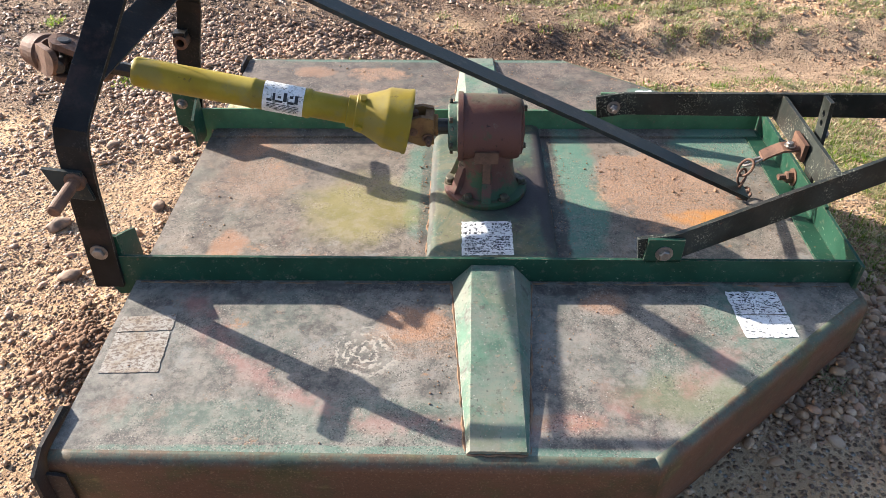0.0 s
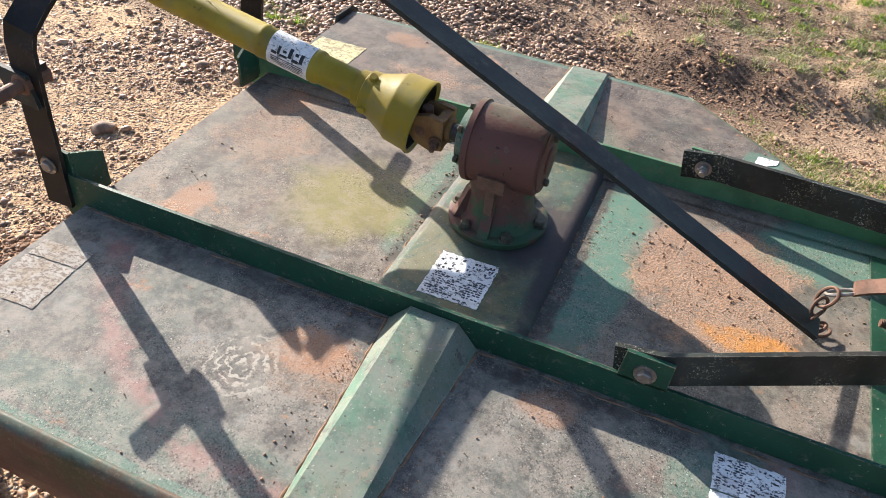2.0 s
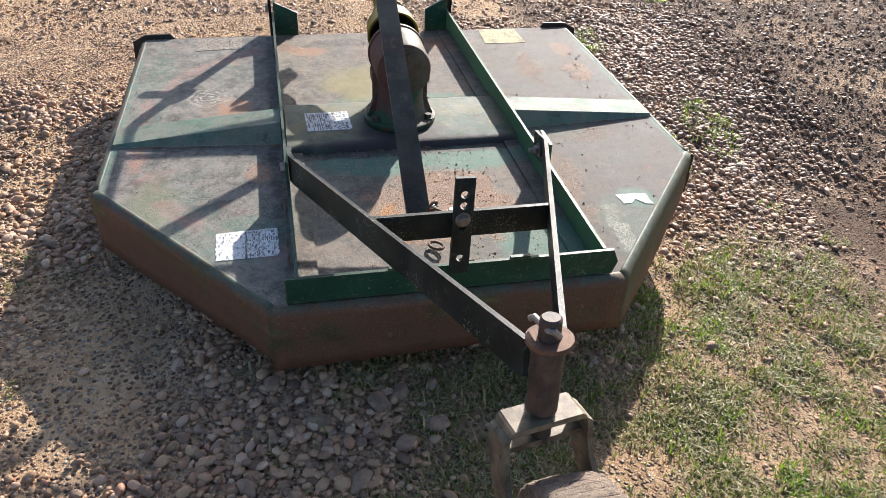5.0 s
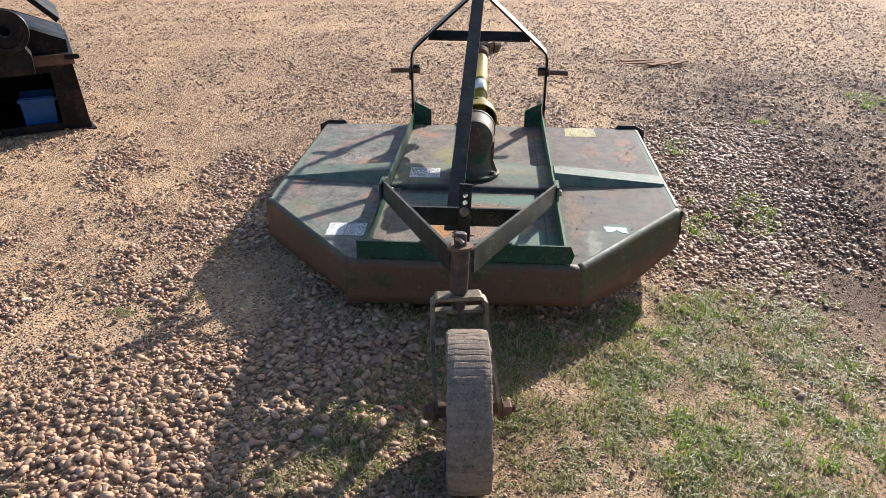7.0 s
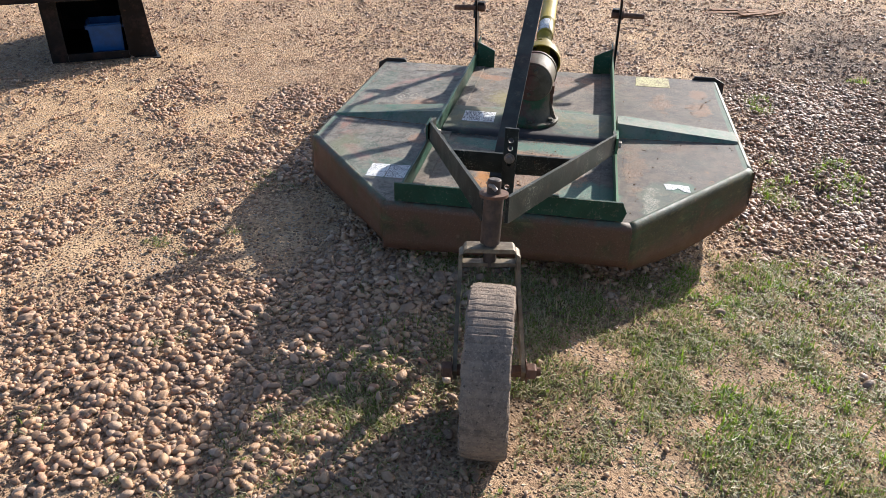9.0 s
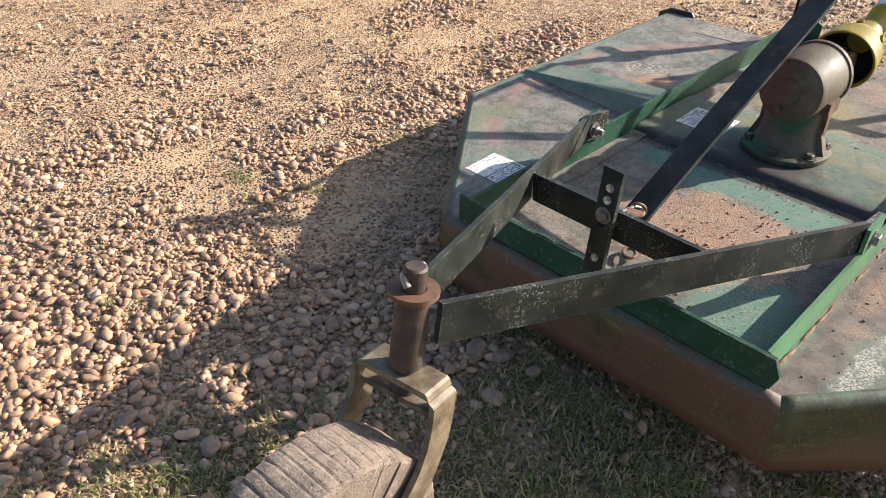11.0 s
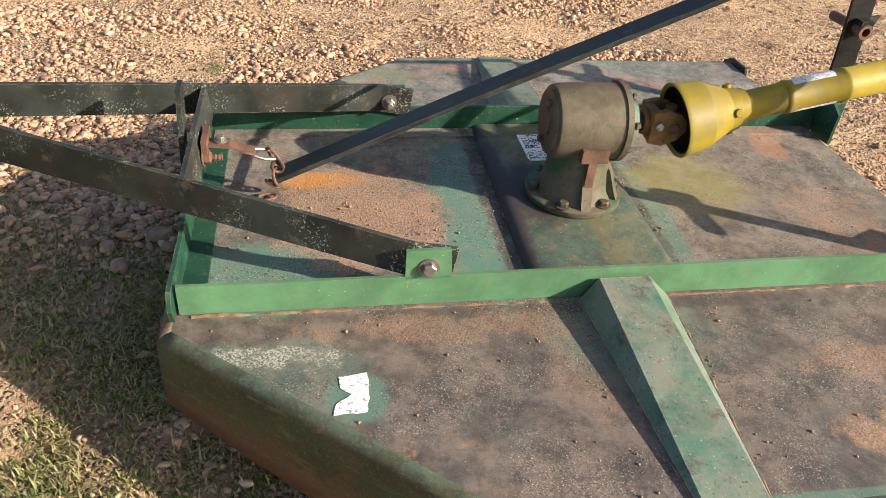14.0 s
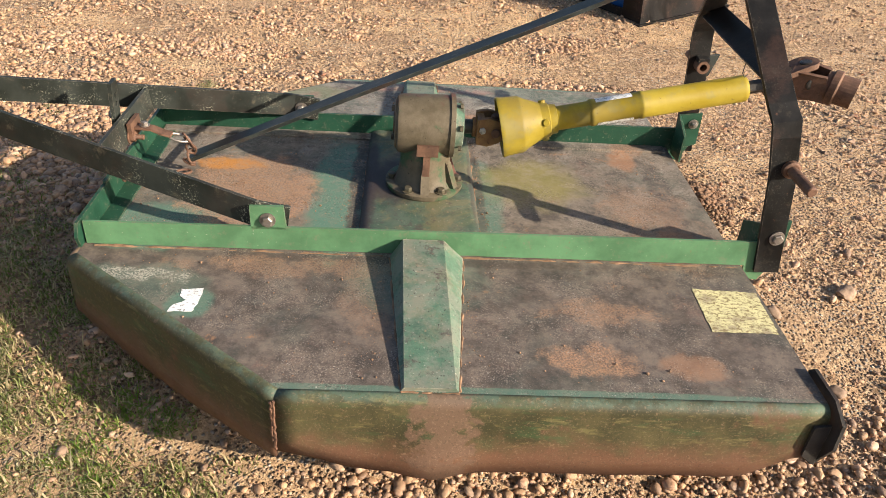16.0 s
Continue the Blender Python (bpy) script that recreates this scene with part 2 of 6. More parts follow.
def skirt_material(name, rusty):
    m = Mat(name)
    z = m.n.new("ShaderNodeSeparateXYZ")
    m.l.new(m.pos.outputs["Position"], z.inputs[0])
    mid = m.noise(9, 6, 0.65)
    c = m.mix(m.ramp(mid, 0.35, 0.7), (0.042, 0.040, 0.018), (0.098, 0.082, 0.034))
    streak = m.noise(26, 6, 0.7, (0.22, 0.22, 1), 2)
    c = m.mix(m.ramp(streak, 0.5, 0.72, 0, 0.7), c, (0.050, 0.105, 0.042))
    c = m.mix(m.ramp(m.noise(48, 5, 0.7, (0.25, 0.25, 1), 6), 0.55, 0.68, 0, 0.6), c, (0.19, 0.16, 0.065))
    c = m.mix(m.ramp(m.noise(7, 5, 0.65, offset=21), 0.62 - 0.3 * rusty, 0.72 - 0.2 * rusty, 0, 0.9), c, (0.125, 0.062, 0.036))
    low = m.calc("ADD", z.outputs[2], m.calc("MULTIPLY", m.calc("SUBTRACT", m.noise(13, 6, 0.7, offset=5), 0.5), 0.16))
    c = m.mix(m.ramp(low, 0.05, 0.13, 0.9, 0.0), c, (0.150, 0.072, 0.042))
    top = m.calc("ADD", z.outputs[2], m.calc("MULTIPLY", m.calc("SUBTRACT", m.noise(30, 4, 0.6, offset=1), 0.5), 0.02))
    c = m.mix(m.calc("MULTIPLY", m.ramp(top, 0.190, 0.203), m.ramp(m.noise(24, 5, 0.7, offset=14), 0.42, 0.56, 0.2, 0.65)), c, (0.085, 0.135, 0.098))
    c = m.mix(m.calc("MULTIPLY", m.blob(-0.085, 0.83, 0.060, 0.06, 0.5, 2.2, 26), 0.85), c, (0.145, 0.088, 0.058))
    c = m.mix(m.ramp(m.noise(60, 5, 0.7, offset=12), 0.60, 0.70, 0, 0.6), c, (0.22, 0.14, 0.085))
    c = m.mix(m.ramp(m.noise(210, 3, 0.65, offset=2), 0.56, 0.66, 0, 0.35), c, (0.26, 0.185, 0.115))
    c = m.mix(m.ramp(m.noise(170, 3, 0.65, offset=9), 0.56, 0.66, 0, 0.35), c, (0.030, 0.026, 0.020))
    nb = m.bump(m.calc("ADD", m.noise(150, 3, 0.65), m.calc("MULTIPLY", m.noise(30, 4, 0.6), 1.5)), 0.30, 0.0014)
    return m.done(c, m.ramp(mid, 0.3, 0.8, 0.50, 0.75), 0.0, nb, 0.35)


def black_paint(name, base=(0.0075, 0.007, 0.0065), spots=0.10, dusty=0.22, worn=0.5):
    m = Mat(name)
    mid = m.noise(9, 5, 0.6)
    c = m.mix(m.ramp(mid, 0.35, 0.7), base, tuple(v * 2.2 + 0.003 for v in base))
    c = m.mix(m.calc("MULTIPLY", m.ramp(m.noise(19, 6, 0.75, offset=3), 0.55, 0.72), dusty), c, (0.14, 0.115, 0.08))
    lichen = m.calc("MULTIPLY", m.ramp(m.noise(210, 5, 0.7, offset=6), 0.55, 0.61), m.ramp(m.noise(8, 5, 0.65, offset=1), 0.48, 0.62))
    c = m.mix(m.calc("MULTIPLY", lichen, spots), c, (0.30, 0.295, 0.225))
    c = m.mix(m.ramp(m.noise(6, 6, 0.7, offset=11), 0.50, 0.64, 0, worn), c, (0.060, 0.034, 0.026))
    c = m.mix(m.ramp(m.noise(34, 5, 0.7, offset=11), 0.64, 0.72, 0, 0.8), c, (0.10, 0.05, 0.03))
    c = m.mix(m.calc("MULTIPLY", m.edge_wear(0.003), m.ramp(m.noise(50, 3, 0.6), 0.42, 0.6, 0, 0.9)), c, (0.17, 0.15, 0.12))
    nb = m.bump(m.calc("ADD", m.noise(140, 3, 0.6), m.calc("MULTIPLY", mid, 1.5)), 0.35, 0.001)
    return m.done(c, m.ramp(mid, 0.3, 0.8, 0.36, 0.60), 0.0, nb, 0.16)


def iron(name, a, b, rough=0.7, metal=0.25, grain=70):
    m = Mat(name)
    mid = m.noise(25, 6, 0.7)
    c = m.mix(m.ramp(mid, 0.35, 0.68), a, b)
    c = m.mix(m.ramp(m.noise(grain, 4, 0.7, offset=3), 0.58, 0.72, 0, 0.7), c, tuple(v * 0.35 for v in a))
    nb = m.bump(m.noise(160, 4, 0.7), 0.5, 0.0012)
    return m.done(c, rough, metal, nb)


def gearbox_material(name="oily_gearbox_casting", green=0.61):
    m = Mat(name)
    mid = m.noise(13, 6, 0.7)
    c = m.mix(m.ramp(mid, 0.35, 0.65), (0.082, 0.072, 0.042), (0.150, 0.125, 0.082))
    sp = m.n.new("ShaderNodeSeparateXYZ")
    m.l.new(m.pos.outputs["Position"], sp.inputs[0])
    worn = m.calc("ADD", sp.outputs[1], m.calc("MULTIPLY", m.calc("SUBTRACT", m.noise(16, 6, 0.7, offset=14), 0.5), 0.22))
    c = m.mix(m.ramp(worn, -0.03, 0.03, 0.9, 0.1), c, (0.120, 0.048, 0.038))
    c = m.mix(m.ramp(m.noise(9, 5, 0.65, offset=2), green, green + 0.1, 0, 0.85), c, (0.035, 0.092, 0.042))
    c = m.mix(m.ramp(m.noise(33, 5, 0.7, offset=7), 0.60, 0.72, 0, 0.7), c, (0.15, 0.115, 0.08))
    c = m.mix(m.ramp(m.noise(60, 4, 0.7, offset=17), 0.62, 0.70, 0, 0.8), c, (0.022, 0.018, 0.014))
    nb = m.bump(m.calc("ADD", m.noise(180, 3, 0.7), m.calc("MULTIPLY", m.noise(40, 4), 1.2)), 0.45, 0.0014)
    return m.done(c, m.ramp(mid, 0.3, 0.7, 0.45, 0.70), 0.0, nb, 0.25)


def yellow_plastic(name="faded_yellow_plastic", film=0.54, tone=1.0):
    m = Mat(name)
    mid = m.noise(12, 5, 0.6)
    c = m.mix(m.ramp(mid, 0.35, 0.7), (0.50 * tone, 0.365 * tone, 0.014), (0.62 * tone, 0.475 * tone, 0.030))
    c = m.mix(m.ramp(m.noise(8, 5, 0.6, offset=5), 0.50, 0.64, 0, 0.7), c, (0.20, 0.145, 0.03))
    c = m.mix(m.ramp(m.noise(17, 4, 0.6, offset=9), film, film + 0.12, 0, 0.40), c, (0.37 * tone, 0.335 * tone, 0.150 * tone))
    c = m.mix(m.ramp(m.noise(55, 5, 0.7, offset=2), 0.63, 0.72, 0, 0.8), c, (0.10, 0.07, 0.03))
    nb = m.bump(m.noise(70, 4, 0.6), 0.25, 0.001)
    return m.done(c, m.ramp(mid, 0.3, 0.8, 0.46, 0.62), 0.0, nb, 0.22)


def sticker(name, paper, ink, amount, grime):
    m = Mat(name)
    c = m.mix(m.ramp(m.noise(30, 5, 0.7), 0.35, 0.7), paper, tuple(v * 0.84 for v in paper))
    c = m.mix(m.calc("MULTIPLY", m.ramp(m.noise(20, 6, 0.75, offset=6), 0.46, 0.62), grime), c, (0.27, 0.21, 0.15))
    c = m.mix(m.ramp(m.noise(85, 6, 0.8, (1, 1.6, 1), 3), 0.615 - 0.09 * amount, 0.645 - 0.09 * amount, 0, 0.9), c, ink)
    nb = m.bump(m.noise(120, 3, 0.6), 0.3, 0.0006)
    return m.done(c, 0.75, 0.0, nb, 0.2)


def tyre_material():
    m = Mat("dusty_laminated_rubber")
    r = m.n.new("ShaderNodeObjectInfo").outputs["Random"]
    c = m.mix(r, (0.215, 0.165, 0.128), (0.310, 0.242, 0.185))
    c = m.mix(m.ramp(m.noise(11, 6, 0.7, offset=8), 0.44, 0.62, 0, 0.5), c, (0.150, 0.120, 0.098))
    c = m.mix(m.ramp(m.noise(60, 7, 0.8), 0.44, 0.60, 0, 0.75), c, (0.38, 0.29, 0.215))
    c = m.mix(m.ramp(m.noise(130, 4, 0.7, offset=3), 0.58, 0.68, 0, 0.85), c, (0.050, 0.040, 0.032))
    c = m.mix(m.ramp(m.noise(260, 2, 0.6, offset=5), 0.60, 0.70, 0, 0.6), c, (0.50, 0.41, 0.31))
    nb = m.bump(m.noise(90, 7, 0.8), 1.0, 0.005)
    nb = m.bump(m.noise(320, 3, 0.7), 0.7, 0.002, nb)
    return m.done(c, 0.88, 0.0, nb, 0.2)


def ground_material():
    m = Mat("sandy_gravel_ground")
    att = m.n.new("ShaderNodeAttribute")
    att.attribute_name = "cover"
    sep = m.n.new("ShaderNodeSeparateColor")
    m.l.new(att.outputs["Color"], sep.inputs[0])
    grassy, bare, grit = sep.outputs[0], sep.outputs[1], sep.outputs[2]
    big = m.noise(1.1, 5, 0.6)
    mid = m.noise(9, 6, 0.7)
    sand = m.mix(m.ramp(mid, 0.3, 0.7), (0.57, 0.355, 0.185), (0.74, 0.505, 0.285))
    sand = m.mix(m.ramp(big, 0.42, 0.62, 0, 0.6), sand, (0.52, 0.345, 0.210))
    # bands of coarser stones bedded in the sand
    bed = m.n.new("ShaderNodeSeparateColor")
    m.l.new(m.cells(46, "F1", 1), bed.inputs[0])
    gap = m.cells(46, "F1", 0)
    bedded = m.mix(bed.outputs[0], (0.43, 0.272, 0.155), (0.78, 0.55, 0.34))
    # shade in the gaps between these stones is painted as darker cell edges
    bedded = m.mix(m.ramp(gap, 0.36, 0.62), bedded, (0.25, 0.150, 0.082))
    band = m.ramp(m.noise(1.5, 6, 0.65, (0.5, 1, 1), 17), 0.46, 0.56, 0.10, 0.80)
    sand = m.mix(m.calc("MULTIPLY", band, m.ramp(bed.outputs[1], 0.25, 0.40)), sand, bedded)
    peb = m.cells(92, "F1", 1)
    pd = m.cells(92, "F1", 0)
    hsv = m.n.new("ShaderNodeSeparateColor")
    m.l.new(peb, hsv.inputs[0])
    stone = m.mix(hsv.outputs[0], (0.38, 0.24, 0.15), (0.64, 0.45, 0.29))
    stone = m.mix(m.ramp(hsv.outputs[1], 0.66, 0.80), stone, (0.25, 0.155, 0.100))
    stone = m.mix(m.ramp(hsv.outputs[2], 0.80, 0.86), stone, (0.60, 0.52, 0.42))
    show = m.calc("MULTIPLY", m.ramp(pd, 0.32, 0.58, 1.0, 0.0), m.ramp(m.calc("ADD", hsv.outputs[2], m.calc("MULTIPLY", grit, 0.8)), 0.24, 0.46))
    c = m.mix(m.calc("MULTIPLY", show, 0.9), sand, stone)
    dirt = m.mix(m.ramp(mid, 0.3, 0.7), (0.30, 0.200, 0.125), (0.50, 0.345, 0.215))
    c = m.mix(bare, c, dirt)
    c = m.mix(m.calc("MULTIPLY", att.outputs["Alpha"], 0.92), c, m.mix(m.ramp(mid, 0.35, 0.7), (0.100, 0.062, 0.040), (0.23, 0.148, 0.098)))
    # turf colour is deepened to carry the shade between blades
    turf = m.mix(m.ramp(m.noise(60, 5, 0.7), 0.35, 0.65), (0.080, 0.057, 0.033), (0.23, 0.168, 0.098))
    c = m.mix(m.calc("MULTIPLY", grassy, 0.85), c, turf)
    h = m.calc("ADD", m.calc("MULTIPLY", show, m.ramp(pd, 0.0, 0.6, 1.0, 0.0)), m.calc("MULTIPLY", m.noise(180, 4, 0.7), 0.35))
    nb = m.bump(h, 1.0, 0.022)
    nb = m.bump(m.noise(30, 6, 0.75), 0.45, 0.012, nb)
    return m.done(c, 0.90, 0.0, nb, 0.2)


def pebble_material(name, tint=(1, 1, 1)):
    m = Mat(name)
    r = m.island()
    f = m.n.new("ShaderNodeValToRGB")
    f.color_ramp.interpolation = "LINEAR"
    cols = [(0.0, (0.13, 0.078, 0.050)), (0.18, (0.38, 0.230, 0.130)), (0.40, (0.54, 0.330, 0.182)), (0.58, (0.43, 0.258, 0.148)), (0.72, (0.20, 0.128, 0.088)), (0.90, (0.65, 0.45, 0.295)), (1.0, (0.41, 0.190, 0.105))]
    e = f.color_ramp.elements
    while len(e) < len(cols):
        e.new(0.5)
    for el, (p, col) in zip(e, cols):
        el.position = p
        el.color = (*[a * b for a, b in zip(col, tint)], 1)
    m.l.new(r, f.inputs[0])
    mid = m.noise(70, 5, 0.65)
    c = m.mix(m.ramp(mid, 0.35, 0.7, 0, 0.22), f.outputs[0], (0.44, 0.285, 0.165))
    c = m.mix(m.ramp(m.noise(240, 3, 0.6), 0.55, 0.75, 0, 0.35), c, (0.13, 0.10, 0.08))
    # pebbles turn browner in this zone
    brown_zone = m.blob(-0.9, 2.20, 2.3, 1.15, 0.4, 0.25, 2.0)
    c = m.mix(m.calc("MULTIPLY", brown_zone, 0.16), c, (0.110, 0.066, 0.042))
    nb = m.bump(m.noise(150, 5, 0.7), 0.6, 0.003)
    return m.done(c, 0.54, 0.0, nb, 0.38)


def blade_material(name, a, b, dry, share, through_green=(0.21, 0.31, 0.022)):
    """Blades that look straw-pale from the sunny side and green against the light."""
    m = Mat(name)
    r = m.island()
    c = m.mix(m.calc("FRACT", m.calc("MULTIPLY", r, 7.31)), a, b)
    withered = m.ramp(r, share - 0.02, share + 0.02, 1.0, 0.0)
    c = m.mix(withered, c, dry)
    m.done(c, 0.5, 0.0, None, 0.35)
    tr = m.n.new("ShaderNodeBsdfTranslucent")
    m.put(tr.inputs[0], m.mix(withered, through_green, dry))
    mx = m.n.new("ShaderNodeMixShader")
    mx.inputs[0].default_value = 0.42
    m.l.new(m.b.outputs[0], mx.inputs[1])
    m.l.new(tr.outputs[0], mx.inputs[2])
    m.l.new(mx.outputs[0], m.n["Material Output"].inputs[0])
    return m.m


def plain(name, color, rough=0.5, metal=0.0, vary=0.4, scale=20):
    m = Mat(name)
    mid = m.noise(scale, 5, 0.65)
    c = m.mix(m.ramp(mid, 0.3, 0.7), tuple(v * (1 - vary) for v in color), tuple(v * (1 + vary * 0.4) for v in color))
    return m.done(c, rough, metal, m.bump(m.noise(110, 3, 0.6), 0.25, 0.001))


DECK = deck_material()
SKIRT = skirt_material("olive_skirt_paint", 0.1)
SKIRTRUST = skirt_material("rusty_skirt_paint", 1.0)
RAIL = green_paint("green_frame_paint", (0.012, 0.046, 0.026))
# lighter copy of RAIL: sunlight on the sunward rail put into the colour
RAILSUNLIT = green_paint("sunlit_green_frame_paint", (0.072, 0.155, 0.076), 0.5)
RIB = grimy_green("dusty_green_paint", (0.062, 0.128, 0.078), (0.140, 0.145, 0.088), 0.42)
BOX = grimy_green("grimy_green_paint", (0.040, 0.074, 0.044), (0.130, 0.112, 0.046), 0.15, ((0.108, 0.0, 0.030, 0.34, 0.9), (0.045, 0.0, 0.075, 0.12, 0.85), (0.0, -0.03, 0.10, 0.10, 0.5), (-0.185, 0.0, 0.012, 0.3, 0.6)))
BLACK = black_paint("black_bar_paint")
BLACKARM = black_paint("lichened_black_paint", (0.016, 0.018, 0.015), 1.0, 0.6, 0.22)
# greyer than BLACK: the sky's sheen on the strap is mixed into the paint
STRAP = black_paint("sky_greyed_strap_paint", (0.018, 0.021, 0.019), 0.12, 0.45)
FLAP = black_paint("dark_flap_steel", (0.02, 0.018, 0.016), 0.2, 0.3)
PIVOT = iron("rust_brown_pivot_iron", (0.040, 0.028, 0.022), (0.10, 0.065, 0.045), 0.6, 0.15)
FORK = iron("dusty_fork_iron", (0.095, 0.066, 0.038), (0.235, 0.185, 0.115), 0.55, 0.1)
GEAR = gearbox_material()
GEARBASE = gearbox_material("green_gearbox_casting", 0.48)
YELLOW = yellow_plastic(tone=0.53)
YELLOWPALE = yellow_plastic("weathered_pale_yellow_plastic", 0.49, 0.48)
RUSTY = iron("rusty_iron", (0.105, 0.055, 0.034), (0.19, 0.10, 0.06))
GRIMY = iron("grimy_bolt_iron", (0.050, 0.046, 0.026), (0.125, 0.098, 0.060), 0.6, 0.1)
RUSTYELLOW = iron("rust_over_ochre_paint", (0.16, 0.075, 0.03), (0.27, 0.15, 0.05))
STEEL = iron("weathered_bolt_steel", (0.22, 0.19, 0.16), (0.36, 0.32, 0.28), 0.45, 0.7)
ZINC = iron("zinc_steel", (0.42, 0.40, 0.36), (0.58, 0.56, 0.52), 0.38, 0.8)
DARKIRON = iron("dark_greasy_iron", (0.022, 0.019, 0.016), (0.05, 0.042, 0.034), 0.45, 0.3)
WHITE = sticker("scuffed_white_sticker", (0.84, 0.83, 0.80), (0.06, 0.06, 0.06), 0.95, 0.25)
WHITECLEAN = sticker("torn_white_sticker", (0.84, 0.83, 0.80), (0.20, 0.20, 0.18), 0.8, 0.25)
CREAM = sticker("yellowed_sticker", (0.66, 0.60, 0.32), (0.20, 0.15, 0.07), 1.1, 0.75)
PALE = sticker("dirty_pale_sticker", (0.37, 0.335, 0.285), (0.14, 0.102, 0.078), 1.25, 0.95)
TYRE = tyre_material()
DUSTED = plain("dust_caked_steel", (0.30, 0.235, 0.165), 0.9, 0.0, 0.5, 30)
CLOD = plain("dry_brown_clod", (0.25, 0.145, 0.082), 0.95, 0.0, 0.5, 40)
GROUND = ground_material()
PEBBLE = pebble_material("river_pebbles")
BARK = plain("orange_brown_bark", (0.30, 0.145, 0.062), 0.9, 0.0, 0.5, 25)
SANDGRIT = plain("dry_tan_grit", (0.36, 0.215, 0.125), 0.95, 0.0, 0.5, 60)
STONE = plain("tan_field_stone", (0.34, 0.225, 0.145), 0.8, 0.0, 0.45, 30)
GREENBLADE = blade_material("green_grass", (0.085, 0.125, 0.030), (0.33, 0.34, 0.125), (0.50, 0.40, 0.22), 0.50)
LUSHBLADE = blade_material("lush_grass", (0.070, 0.125, 0.024), (0.25, 0.31, 0.075), (0.50, 0.42, 0.22), 0.14, (0.29, 0.44, 0.028))
VERGEBLADE = blade_material("verge_grass", (0.115, 0.185, 0.040), (0.22, 0.29, 0.080), (0.48, 0.39, 0.23), 0.62)
DRYBLADE = blade_material("dry_grass", (0.40, 0.32, 0.18), (0.53, 0.445, 0.28), (0.18, 0.19, 0.07), 0.2)
MACHINE = black_paint("machine_black_paint", (0.004, 0.0035, 0.0035), 0.05, 0.06)
BLUE = plain("blue_plastic", (0.003, 0.075, 0.24), 0.5, 0.0, 0.3)
INK = plain("black_print", (0.02, 0.02, 0.02), 0.5, 0.0, 0.2)

# ---------------------------------------------------------------- shaping tools


def part(name, bm, material, parent, label="", bevel=0.0, smooth=False):
    if bevel:
        edges = [e for e in bm.edges if len(e.link_faces) == 2 and e.calc_face_angle(0) > 0.6]
        bmesh.ops.bevel(bm, geom=edges, offset=bevel, segments=1, affect="EDGES", clamp_overlap=True)
    bmesh.ops.recalc_face_normals(bm, faces=bm.faces)
    me = bpy.data.meshes.new(name)
    bm.to_mesh(me)
    bm.free()
    if smooth:
        for p in me.polygons:
            p.use_smooth = True
        me.set_sharp_from_angle(angle=radians(38))
    me.materials.append(material)
    ob = new(name, me)
    if parent:
        ob.parent = parent
    if label:
        ob["label"] = label
    return ob


def slab(bm, pts, vec):
    """A solid: a planar polygon pushed along vec."""
    a = [bm.verts.new(Vector(p)) for p in pts]
    b = [bm.verts.new(Vector(p) + Vector(vec)) for p in pts]
    bm.faces.new(a)
    bm.faces.new(b[::-1])
    n = len(pts)
    for i in range(n):
        bm.faces.new((a[i], b[i], b[(i + 1) % n], a[(i + 1) % n]))
    return bm


def box(bm, x0, x1, y0, y1, z0, z1):
    return slab(bm, [(x0, y0, z0), (x1, y0, z0), (x1, y1, z0), (x0, y1, z0)], (0, 0, z1 - z0))


def bar(bm, path, wide, thick):
    """A flat bar along path: wide and thick are vectors (whole width and thickness) at each point or one for all."""
    rings = []
    for i, p in enumerate(path):
        w = Vector(wide[i]) if isinstance(wide[0], (tuple, list, Vector)) else Vector(wide)
        t = Vector(thick[i]) if isinstance(thick[0], (tuple, list, Vector)) else Vector(thick)
        p = Vector(p)
        rings.append([bm.verts.new(p + s * w / 2 + u * t / 2) for s, u in ((-1, -1), (1, -1), (1, 1), (-1, 1))])
    for a, b in zip(rings, rings[1:]):
        for i in range(4):
            bm.faces.new((a[i], a[(i + 1) % 4], b[(i + 1) % 4], b[i]))
    bm.faces.new(rings[0][::-1])
    bm.faces.new(rings[-1])
    return bm


def lathe(bm, p0, p1, profile, seg=24, closed=False, squash=None):
    """A turned shape on the axis p0 to p1: profile rows (metres along, radius); an open profile gets caps."""
    p0, p1 = Vector(p0), Vector(p1)
    ax = (p1 - p0).normalized()
    u = ax.orthogonal().normalized()
    v = ax.cross(u)
    rings = []
    for s, r in profile:
        rings.append([bm.verts.new(p0 + ax * s + (u * math.cos(a) + v * math.sin(a)) * r) for a in (2 * math.pi * k / seg for k in range(seg))])
    pairs = list(zip(rings, rings[1:])) + ([(rings[-1], rings[0])] if closed else [])
    for a, b in pairs:
        for i in range(seg):
            bm.faces.new((a[i], a[(i + 1) % seg], b[(i + 1) % seg], b[i]))
    if not closed:
        bm.faces.new(rings[0][::-1])
        bm.faces.new(rings[-1])
    return bm


def rod(bm, p0, p1, r, seg=16, chamfer=0.0):
    d = (Vector(p1) - Vector(p0)).length
    c = chamfer or r * 0.15
    return lathe(bm, p0, p1, [(0, r - c), (c, r), (d - c, r), (d, r - c)], seg)


def pipe(bm, p0, p1, r, inner, seg=20):
    d = (Vector(p1) - Vector(p0)).length
    return lathe(bm, p0, p1, [(0, inner), (0, r), (d, r), (d, inner)], seg, closed=True)


